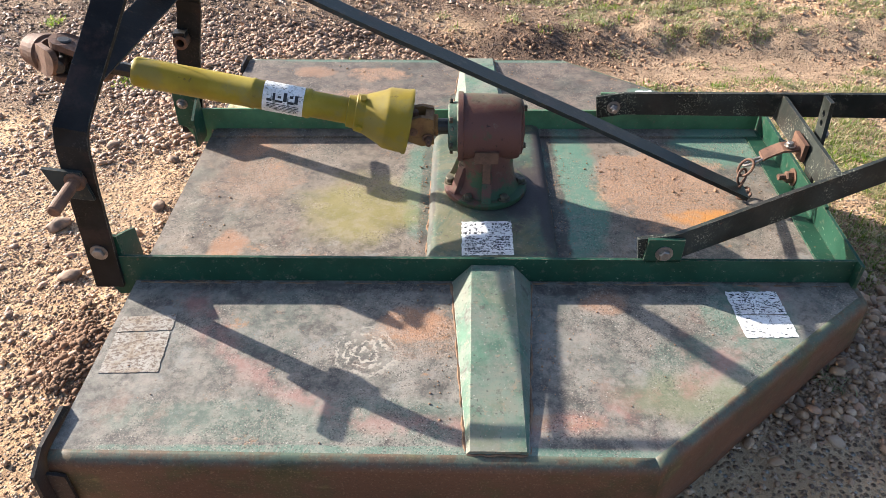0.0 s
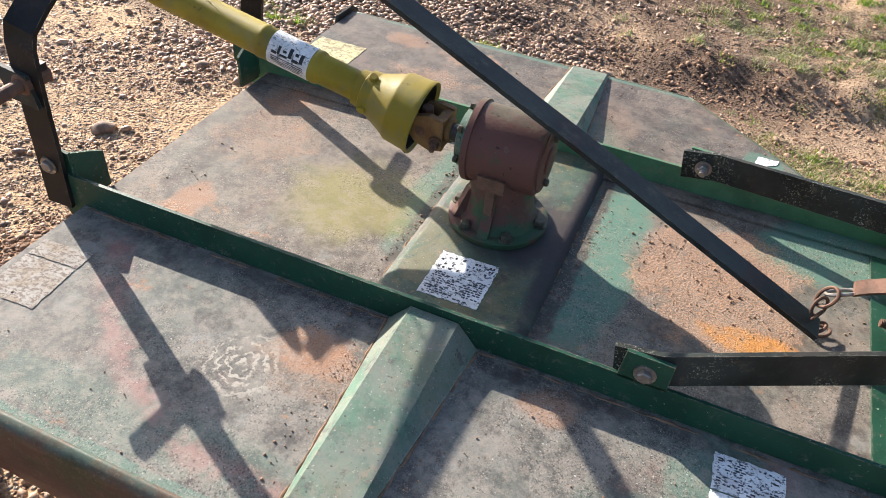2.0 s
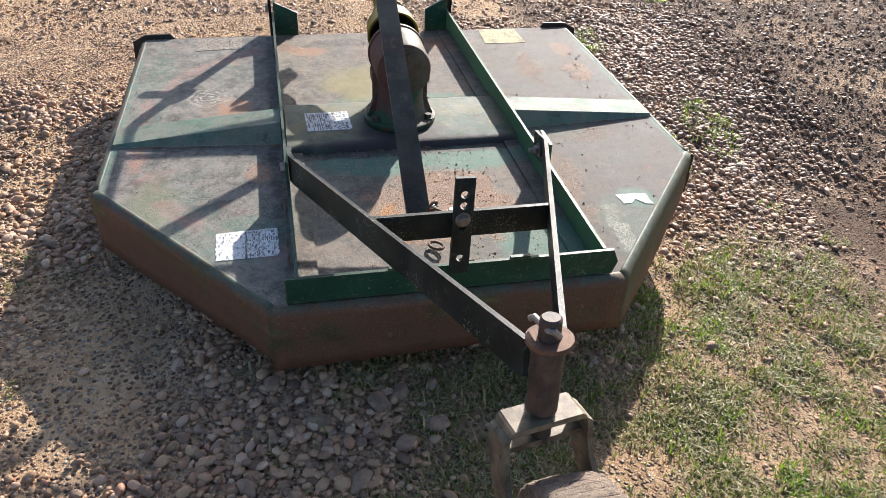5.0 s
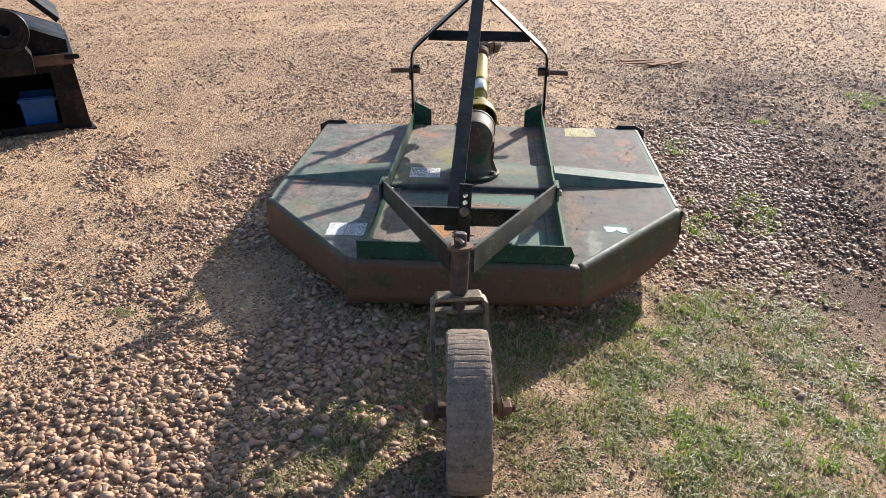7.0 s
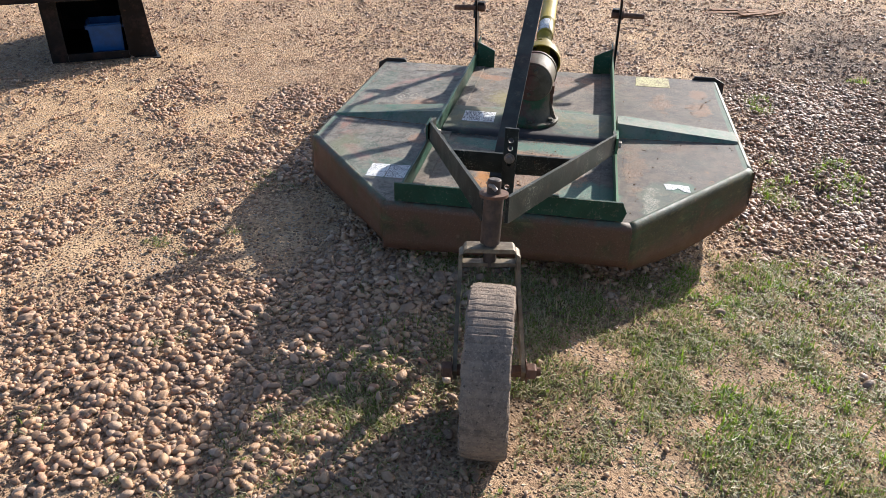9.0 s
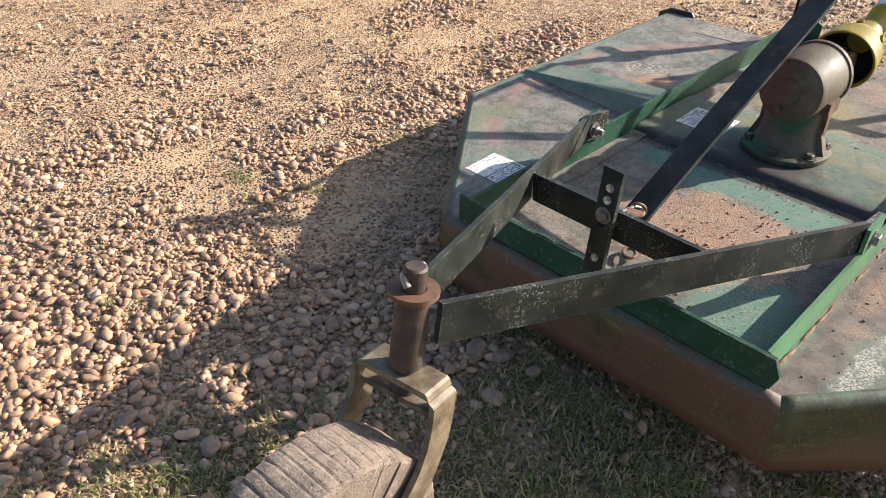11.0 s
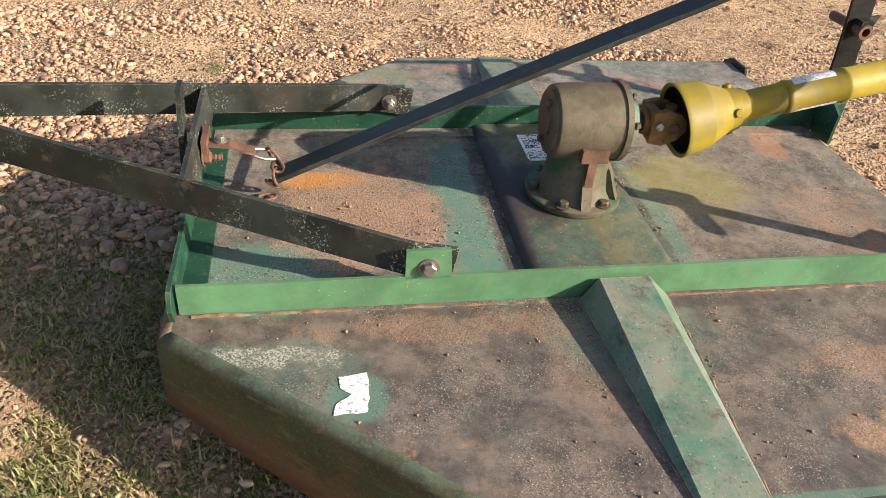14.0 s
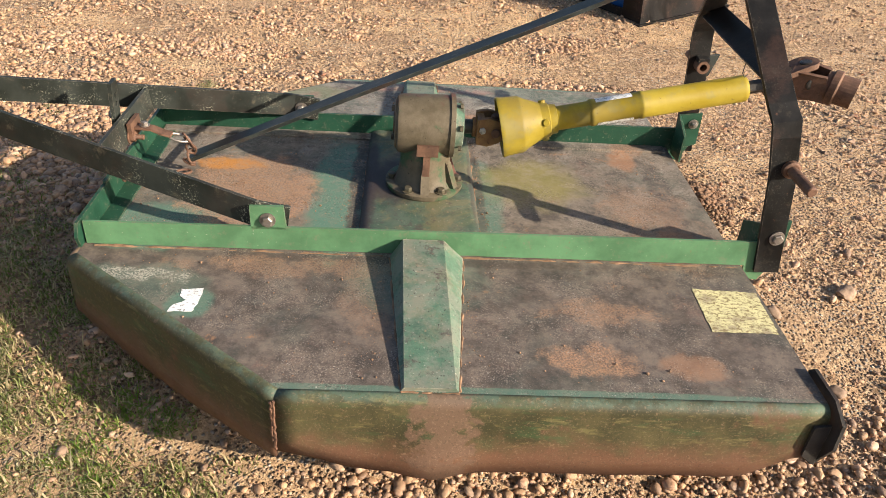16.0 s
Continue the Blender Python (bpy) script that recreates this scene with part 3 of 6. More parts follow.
def sweep(bm, pts, radius, seg=8, closed=False):
    """A round wire along points."""
    pts = [Vector(p) for p in pts]
    n = len(pts)
    rings = []
    side = None
    for i, p in enumerate(pts):
        a = pts[(i - 1) % n] if closed or i else p
        b = pts[(i + 1) % n] if closed or i < n - 1 else p
        t = (b - a).normalized()
        if side is None:
            side = t.orthogonal().normalized()
        side = (side - t * side.dot(t)).normalized()
        w = t.cross(side)
        r = radius[i] if isinstance(radius, list) else radius
        rings.append([bm.verts.new(p + (side * math.cos(q) + w * math.sin(q)) * r) for q in (2 * math.pi * k / seg for k in range(seg))])
    for i in range(n if closed else n - 1):
        a, b = rings[i], rings[(i + 1) % n]
        for k in range(seg):
            bm.faces.new((a[k], a[(k + 1) % seg], b[(k + 1) % seg], b[k]))
    if not closed:
        bm.faces.new(rings[0][::-1])
        bm.faces.new(rings[-1])
    return bm


def bolt(parent, p, axis, r=0.013, h=0.009, mat=None, label="", name="bolt", stud=0.0, washer=True):
    """A hexagon head on p, standing out along axis, with a washer and, if asked, a threaded stud."""
    bm = bmesh.new()
    p, axis = Vector(p), Vector(axis).normalized()
    if washer:
        lathe(bm, p, p + axis, [(0, r * 1.45), (0.0025, r * 1.45)], 18)
    lathe(bm, p + axis * 0.0025, p + axis, [(0, r), (h * 0.8, r), (h, r * 0.82)], 6)
    if stud:
        prof = [(h * 0.9, r * 0.52)]
        s = h
        while s < h + stud:
            prof += [(s, r * 0.56), (s + 0.0012, r * 0.48)]
            s += 0.0024
        lathe(bm, p, p + axis, prof, 10)
    return part(name, bm, mat or STEEL, parent, label)


def holed_strip(bm, centre, up, across, width, cells, hole, thick, pitch):
    """A flat bar of cells in a row, pitch apart; each cell that is true has a round hole through it."""
    centre, up, across = Vector(centre), Vector(up).normalized(), Vector(across).normalized()
    normal = up.cross(across)
    h = pitch
    for side in (-1, 1):
        for k, open_cell in enumerate(cells):
            c = centre + up * (k + 0.5 - len(cells) / 2) * h + normal * thick / 2 * side
            sq = [c + across * a * width / 2 + up * b * h / 2 for a, b in ((1, 0), (1, 1), (0, 1), (-1, 1), (-1, 0), (-1, -1), (0, -1), (1, -1))]
            if open_cell:
                ring = [c + (across * math.cos(q) + up * math.sin(q)) * hole for q in (math.pi / 4 * i for i in range(8))]
                vs, vr = [bm.verts.new(p) for p in sq], [bm.verts.new(p) for p in ring]
                for i in range(8):
                    bm.faces.new((vs[i], vs[(i + 1) % 8], vr[(i + 1) % 8], vr[i]))
                if side == 1:
                    back = [bm.verts.new(p - normal * thick) for p in ring]
                    for i in range(8):
                        bm.faces.new((vr[i], vr[(i + 1) % 8], back[(i + 1) % 8], back[i]))
            else:
                bm.faces.new([bm.verts.new(p) for p in sq])
    e = len(cells) * h / 2
    rim = [centre + across * a * width / 2 + up * b * e for a, b in ((1, 1), (-1, 1), (-1, -1), (1, -1))]
    for i in range(4):
        a, b = rim[i], rim[(i + 1) % 4]
        bm.faces.new([bm.verts.new(q) for q in (a - normal * thick / 2, b - normal * thick / 2, b + normal * thick / 2, a + normal * thick / 2)])
    bmesh.ops.remove_doubles(bm, verts=bm.verts, dist=0.00005)
    return bm


def group_part(name, parent, at, label=""):
    ob = new(name)
    ob.empty_display_size = 0.1
    ob.parent = parent
    if label:
        ob["label"] = label
    return ob


# ---------------------------------------------------------------- ground


def smooth(t):
    t = np.clip(t, 0, 1)
    return t * t * (3 - 2 * t)


def lattice(seed):
    return np.random.RandomState(seed).rand(64, 64)


LAT = [lattice(s) for s in range(6)]


def vnoise(x, y, scale, k=0):
    """Value noise in 0..1 for arrays."""
    x, y = np.asarray(x, float) * scale + 31.7 * (k + 1), np.asarray(y, float) * scale + 17.3 * (k + 1)
    i, j = np.floor(x).astype(int), np.floor(y).astype(int)
    u, v = smooth(x - i), smooth(y - j)
    g = LAT[k % 6]
    a, b, c, d = g[i % 64, j % 64], g[(i + 1) % 64, j % 64], g[i % 64, (j + 1) % 64], g[(i + 1) % 64, (j + 1) % 64]
    return (a * (1 - u) + b * u) * (1 - v) + (c * (1 - u) + d * u) * v


def fbm(x, y, scale, k=0, octaves=4):
    s, w, t = 0.0, 0.0, 1.0
    for o in range(octaves):
        s = s + vnoise(x, y, scale * 2 ** o, k + o) * t
        w += t
        t *= 0.55
    return s / w


def height(x, y):
    x, y = np.asarray(x, float), np.asarray(y, float)
    away = 0.35 + 0.65 * smooth((x + 1.3) / 1.5)
    # falls away on the grassy side
    fall = np.where(y < 0.3, np.clip(y + 0.3, 0, None) ** 2 / 1.2, y) * (y > -0.3)
    h = -0.145 * away * np.minimum(fall, 1.80)
    # washed-out bank of bare earth beyond the sandy strip
    edge = y - 1.93 - 0.22 * (fbm(x, y, 0.9, 2) - 0.5)
    bank = smooth((edge + 0.17) / 0.26) * (1 - 0.5 * smooth((edge - 0.05) / 0.5)) * smooth((x + 0.4) / 0.6)
    h = h + bank * (0.055 + 0.05 * fbm(x, y, 3.0, 1) + 0.07 * (fbm(x, y, 12.0, 2) - 0.5))
    # crumbled heap by the front corner
    h = h + 0.030 * np.exp(-(((x + 1.01) / 0.075) ** 2 + ((y + 0.385) / 0.10) ** 2)) * (0.6 + 0.8 * fbm(x, y, 14.0, 1))
    h = h + (fbm(x, y, 2.2, 0) - 0.5) * 0.035 + (fbm(x, y, 11, 3) - 0.5) * 0.018
    # the ground lies close under the deck and the tail wheel
    near = np.exp(-((x - 1.46) ** 2 + (y - 0.05) ** 2) / 0.06)
    return h * (1 - near) - 0.058 * near


def grass_cover(x, y):
    """0..1: how much grass grows at a place."""
    x, y = np.asarray(x, float), np.asarray(y, float)
    n = fbm(x, y, 2.3, 4)
    tail = smooth((x - 0.50 + 0.42 * smooth((y - 0.5) / 0.3) + 0.45 * (n - 0.5)) / 0.35) * smooth((y + 0.50 + 0.25 * (x - 1.0)) / 0.50) * smooth((1.55 - y) / 0.4)
    strip = smooth((x + 0.75) / 0.5) * np.exp(-((y - 1.02) / 0.16) ** 2) * 0.8
    band = smooth((x - 0.0) / 0.4) * np.exp(-((y - 1.26) / 0.20) ** 2)
    far = smooth((y - 1.90) / 0.25) * smooth((x + 0.4) / 0.6)
    g = np.maximum(np.maximum(tail, strip), np.maximum(band, far))
    shady = 0.75 * np.exp(-(((x - 1.0) / 0.36) ** 2 + ((y - 0.34) / 0.36) ** 2)) * smooth((fbm(x, y, 6.0, 1) - 0.36) / 0.15)
    mat = 0.6 * np.exp(-(((x - 0.72) / 0.42) ** 2 + ((y - 1.12) / 0.26) ** 2)) * smooth((fbm(x, y, 7.0, 2) - 0.34) / 0.15)
    return np.clip(shady + mat + g * (0.20 + 0.9 * smooth((fbm(x, y, 2.7, 2) - 0.39) / 0.20)) * (0.20 + 0.95 * smooth((fbm(x, y, 9.0, 1) - 0.43) / 0.14)), 0, 1)


def lush_cover(x, y):
    """0..1: fresh tufts against the rear corner of the deck and beyond the bank."""
    x, y = np.asarray(x, float), np.asarray(y, float)
    side = (x - 0.238) * 0.627 + (y - 0.818) * 0.779   # metres out from the corner skirt
    along = smooth((x + 0.25) / 0.3) * smooth((1.25 - x) / 0.4)
    hem = np.exp(-((side - 0.10) / 0.13) ** 2) * along
    tufts = 0.55 * smooth((x - 0.5) / 0.4) * smooth((y - 0.35) / 0.3) * smooth((1.5 - y) / 0.3)
    far = smooth((y - 2.25) / 0.3) * smooth((x - 0.2) / 0.5)
    return np.maximum(np.maximum(hem, tufts), far) * smooth((fbm(x, y, 5.0, 3) - 0.46) / 0.12)


def dead_cover(x, y):
    """0..1: dead grass lies where the deck's shade never reaches."""
    side = (x - 0.238) * 0.627 + (y - 0.818) * 0.779
    return grass_cover(x, y) * (1 - 0.8 * smooth((0.24 - side) / 0.15) * smooth((y - 0.05) / 0.2))


def bare_cover(x, y):
    x, y = np.asarray(x, float), np.asarray(y, float)
    b = smooth((y - 1.35) / 0.25) * smooth((2.4 - y) / 0.4) * smooth((x + 0.35) / 0.5)
    under = smooth((x - 0.45) / 0.4) * smooth((y + 0.5) / 0.4) * smooth((1.8 - y) / 0.4) * 0.25
    return np.maximum(b, under)


def soil_cover(x, y):
    """0..1: brown soil instead of pale sand between the stones; in the heap, also their painted shade."""
    x, y = np.asarray(x, float), np.asarray(y, float)
    n = fbm(x, y, 1.7, 3)
    brown_zone = smooth((y - 0.75 - 0.5 * (n - 0.5)) / 0.45) * smooth((4.6 - y) / 1.0) * smooth((x + 4.6) / 1.4) * smooth((0.9 - x) / 0.5)
    heap = np.exp(-(((x - 1.7) / 0.45) ** 2 + ((y + 1.0) / 0.4) ** 2))
    return np.maximum(bare_cover(x, y), np.maximum(0.6 * brown_zone, 0.6 * heap)), brown_zone * smooth((fbm(x, y, 3.0, 1) - 0.30) / 0.3)


def lawn(x, y):
    """0..1: turf with hardly a stone in it, beside and behind the tail wheel."""
    return smooth((x - 0.75) / 0.3) * smooth((y + 0.02 + 0.30 * (fbm(x, y, 3.0, 2) - 0.5)) / 0.22) * smooth((1.5 - y) / 0.3)


def sandy(x, y):
    """0..1: bare sand, trodden beside the rear corner of the deck and in streaks across the yard."""
    u, v = x + 0.16 * (fbm(x, y, 5.0, 1) - 0.5), y + 0.16 * (fbm(x, y, 5.0, 3) - 0.5)
    most = 0.0
    for cx, cy, rx, ry in ((0.58, -0.80, 0.36, 0.15), (0.46, -0.96, 0.22, 0.09), (0.88, -1.12, 0.13, 0.08), (0.94, -1.41, 0.20, 0.08), (0.46, -1.21, 0.15, 0.07),
                           (0.28, -1.76, 0.30, 0.11), (-0.10, -2.06, 0.36, 0.11), (1.08, -2.36, 0.40, 0.14), (-0.9, -1.5, 0.4, 0.09), (-1.9, -2.0, 0.6, 0.2)):
        most = np.maximum(most, np.exp(-(((u - cx) / rx) ** 2 + ((v - cy) / ry) ** 2)))
    return smooth(most * 1.5)


def grit_cover(x, y):
    """0..1: how thick loose pebbles lie."""
    x, y = np.asarray(x, float), np.asarray(y, float)
    n = 0.5 * fbm(x * 0.8, y * 2.0, 1.5, 5, 3) + 0.5 * fbm(x, y, 4.5, 2, 3)
    g = (0.50 + 0.50 * smooth((n - 0.45) / 0.12)) * (0.10 + 0.90 * smooth((n - 0.365) / 0.06))
    heap = np.exp(-(((x - 1.5) / 0.8) ** 2 + ((y + 0.95) / 0.7) ** 2)) * 0.9
    side = np.exp(-(((x + 0.45) / 0.9) ** 2 + ((y - 1.05) / 0.45) ** 2))
    right = smooth((y - 1.0) / 0.4) * smooth((0.1 - x) / 0.5)
    patch = 1 - 0.8 * sandy(x, y)
    bed = 0.95 * np.exp(-(((x - 1.05) / 0.55) ** 2 + ((y + 0.50) / 0.30) ** 2))
    g = np.maximum(np.maximum(np.maximum(g, heap), bed), np.maximum(side, right))
    return np.clip(g, 0.12, 1) * (1 - 0.93 * bare_cover(x, y)) * (1 - 0.55 * grass_cover(x, y)) * (1 - 0.85 * lawn(x, y)) * patch


def sheet(name, verts, tris, material, flat=False):
    me = bpy.data.meshes.new(name)
    me.vertices.add(len(verts))
    me.vertices.foreach_set("co", np.asarray(verts, np.float32).ravel())
    n = len(tris)
    me.loops.add(n * 3)
    me.polygons.add(n)
    me.loops.foreach_set("vertex_index", np.asarray(tris, np.int32).ravel())
    me.polygons.foreach_set("loop_start", np.arange(0, n * 3, 3, dtype=np.int32))
    me.polygons.foreach_set("use_smooth", np.full(n, not flat))
    me.update(calc_edges=True)
    me.validate()
    me.materials.append(material)
    return new(name, me)


def build_ground():
    def axis(lo, hi, step, reach, grow=1.22):
        mid = list(np.arange(lo, hi + 1e-6, step))
        a, s = [], step
        p = lo
        while p > -reach:
            s *= grow
            p -= s
            a.append(p)
        b, s, p = [], step, hi
        while p < reach:
            s *= grow
            p += s
            b.append(p)
        return np.array(a[::-1] + mid + b)

    xs, ys = axis(-3.0, 3.2, 0.050, 700, 1.10), axis(-3.2, 3.4, 0.050, 700, 1.10)
    X, Y = np.meshgrid(xs, ys, indexing="ij")
    fade = smooth((30 - np.hypot(X, Y)) / 20)
    Z = height(X, Y) * fade
    v = np.stack([X, Y, Z], -1).reshape(-1, 3)
    nx, ny = len(xs), len(ys)
    q = (np.arange(nx - 1)[:, None] * ny + np.arange(ny - 1)[None, :]).ravel()
    tris = np.concatenate([np.stack([q, q + ny, q + ny + 1], -1), np.stack([q, q + ny + 1, q + 1], -1)])
    ob = sheet("ground", v, tris, GROUND)
    att = ob.data.color_attributes.new("cover", "FLOAT_COLOR", "POINT")
    soil, brown_zone = soil_cover(X, Y)
    near = smooth((5.2 - np.maximum(np.abs(X), np.abs(Y))) / 1.8)
    cov = np.stack([grass_cover(X, Y) * near, soil * near, grit_cover(X, Y) * near, brown_zone * near], -1).reshape(-1, 4)
    att.data.foreach_set("color", cov.astype(np.float32).ravel())
    tagged(ob, "orange-tan sandy gravel yard with bare earth and thin grass", "ground", "", "structure")


def rock_variant(seed, level):
    bm = bmesh.new()
    if level:
        bmesh.ops.create_icosphere(bm, subdivisions=level, radius=1)
    else:
        ring = [bm.verts.new(p) for p in ((0.9, 0.5, 0.1), (-0.5, 0.9, -0.1), (-0.9, -0.5, 0.1), (0.5, -0.9, -0.1), (0.15, 0.1, 1), (0, 0, -1))]
        for k in range(4):
            bm.faces.new((ring[k], ring[(k + 1) % 4], ring[4]))
            bm.faces.new((ring[(k + 1) % 4], ring[k], ring[5]))
    off = Vector((seed * 3.1, seed * 1.7, seed * 0.9))
    for v in bm.verts:
        n = v.co.normalized()
        v.co = n * (1 + 0.34 * noise.noise(n * 1.2 + off) + (0.12 if level > 1 else 0.26) * noise.noise(n * 2.3 + off))
    bm.verts.index_update()
    vs = np.array([v.co[:] for v in bm.verts])
    fs = np.array([[v.index for v in f.verts] for f in bm.faces])
    bm.free()
    return vs, fs


def scatter_rocks(name, pts, sizes, level, seed, sink=0.25, variants=9):
    rs = np.random.RandomState(seed)
    allv, allf, base = [], [], 0
    pick = rs.randint(0, variants, len(pts))
    for k in range(variants):
        vs, fs = rock_variant(seed + k, level)
        idx = np.where(pick == k)[0]
        if not len(idx):
            continue
        n = len(idx)
        sc = sizes[idx][:, None] * np.stack([rs.uniform(0.85, 1.45, n), rs.uniform(0.62, 1.02, n), rs.uniform(0.40, 0.72, n)], -1)
        P = vs[None] * sc[:, None, :]
        tilt = rs.normal(0, 0.28, (n, 2))
        ang = rs.uniform(0, 2 * np.pi, n)
        cx, sx = np.cos(tilt[:, 0]), np.sin(tilt[:, 0])
        y, z = P[..., 1] * cx[:, None] - P[..., 2] * sx[:, None], P[..., 1] * sx[:, None] + P[..., 2] * cx[:, None]
        cy, sy = np.cos(tilt[:, 1]), np.sin(tilt[:, 1])
        x, z = P[..., 0] * cy[:, None] + z * sy[:, None], -P[..., 0] * sy[:, None] + z * cy[:, None]
        ca, sa = np.cos(ang), np.sin(ang)
        wx, wy = x * ca[:, None] - y * sa[:, None], x * sa[:, None] + y * ca[:, None]
        px, py = pts[idx, 0], pts[idx, 1]
        # trodden in by the hitch, where only their tops show
        deep = sink + 0.17 * smooth((-0.80 - px) / 0.2) * smooth((1.0 - py) / 0.7)
        pz = height(px, py) + sc[:, 2] * (1 - 2 * deep * rs.uniform(0.4, 1.6, n))
        W = np.stack([wx + px[:, None], wy + py[:, None], z + pz[:, None]], -1)
        allv.append(W.reshape(-1, 3))
        allf.append((fs[None] + (np.arange(n) * len(vs))[:, None, None] + base).reshape(-1, 3))
        base += n * len(vs)
    return sheet(name, np.concatenate(allv), np.concatenate(allf), PEBBLE, flat=level < 1)


def clear_of_cutter(x, y, low):
    """False where a pebble would stick through the wheel or a low skirt."""
    wheel = (abs(x - 1.45) < 0.13) & (abs(y - 0.052) < 0.085)
    edge = (np.abs(np.abs(y) - 0.815) < 0.03) & (x > -0.84) & (x < 0.26)
    front = (np.abs(x + 0.835) < 0.03) & (np.abs(y) < 0.82)
    return ~wheel & ~(edge & ~low) & ~(front & ~low)


def stone_size(x, y):
    """How much coarser than grit the stones are: heap behind the tail, strips along the skirts."""
    heap = 0.80 * np.exp(-(((x - 1.60) / 0.60) ** 2 + ((y + 0.82) / 0.45) ** 2))
    near = 0.75 * np.exp(-((y + 0.92) / 0.13) ** 2) * smooth((x + 0.55) / 0.3) * smooth((0.55 - x) / 0.3)
    side = 0.95 * np.exp(-(((x + 0.40) / 0.62) ** 2 + ((y - 0.95) / 0.17) ** 2))
    front = 0.45 * np.exp(-(((x + 1.05) / 0.28) ** 2 + ((y - 0.62) / 0.32) ** 2))
    side = np.maximum(side, front)
    brown_zone = 0.62 * smooth((y - 0.9) / 0.3) * smooth((0.45 - x) / 0.4) * (1 - bare_cover(x, y))
    tail = 0.85 * np.exp(-(((x - 1.0) / 0.42) ** 2 + ((y + 0.35) / 0.28) ** 2))
    return np.maximum(np.maximum(np.maximum(heap, near), np.maximum(side, brown_zone)), tail) * (1 - 0.9 * lawn(x, y)) * (1 - 0.7 * sandy(x, y))


def build_gravel():
    rs = np.random.RandomState(11)
    n = 300000
    p = np.stack([rs.uniform(-2.0, 2.2, n), rs.uniform(-2.3, 2.0, n)], -1)
    k = stone_size(p[:, 0], p[:, 1])
    g = np.maximum(grit_cover(p[:, 0], p[:, 1]), np.clip(k * 1.3, 0, 1) * (1 - 0.75 * grass_cover(p[:, 0], p[:, 1])))
    s = rs.lognormal(math.log(0.0034), 0.50, n) * (1 + np.maximum(1.15 * k, 0.55 * smooth((g - 0.4) / 0.6)))
    s = s * (1 - 0.45 * smooth((-0.80 - p[:, 0]) / 0.2) * smooth((1.0 - p[:, 1]) / 0.7))
    s = np.clip(s, 0.0019, 0.0140)
    inner = (np.abs(p[:, 1]) < 0.7) & (p[:, 0] > -0.65) & (p[:, 0] < 0.3)
    rim = np.minimum(np.minimum(p[:, 0] + 2.0, 2.2 - p[:, 0]), np.minimum(p[:, 1] + 2.3, 2.0 - p[:, 1]))
    g = g * (0.12 + 0.88 * smooth(rim / 0.7))
    keep = (rs.rand(n) < g * 0.86 * np.clip(1.0 - 0.22 * k, 0, 1)) & clear_of_cutter(p[:, 0], p[:, 1], s < 0.01) & ~inner
    p, s = p[keep], s[keep]
    large, small = s > 0.0108, s < 0.0064
    tagged(scatter_rocks("gravel", p[large], s[large], 2, 21, 0.22), "loose rounded tan and brown river pebbles on sand", "gravel", "", "stuff")
    middling = ~large & ~small
    tagged(scatter_rocks("small_gravel", p[middling], s[middling], 1, 41, 0.22), "small tan and brown stones pressed into sand", "gravel", "", "stuff")
    tagged(scatter_rocks("fine_gravel", p[small], s[small], 0, 71, 0.22), "fine tan gravel pressed into sand", "gravel", "", "stuff")
    n = 215000
    r = 1.2 + 8.6 * rs.rand(n) ** 1.15
    a = rs.uniform(0, 2 * np.pi, n)
    q = np.stack([-0.5 + r * np.cos(a), -0.5 + r * np.sin(a)], -1)
    rim = np.minimum(np.minimum(q[:, 0] + 2.0, 2.2 - q[:, 0]), np.minimum(q[:, 1] + 2.3, 2.0 - q[:, 1]))
    out = rs.rand(n) < smooth((0.6 - rim) / 0.6)
    out &= (q[:, 0] < 2.8) & (q[:, 1] < 5.0)
    g = grit_cover(q[:, 0], q[:, 1])
    s = rs.lognormal(math.log(0.0058), 0.45, n) * (1 + 0.10 * r)
    keep = out & (rs.rand(n) < g * 0.9)
    tagged(scatter_rocks("far_gravel", q[keep], np.clip(s[keep], 0.003, 0.017), 0, 51, 0.14), "gravel spread thinly over the sandy yard", "gravel", "", "stuff")


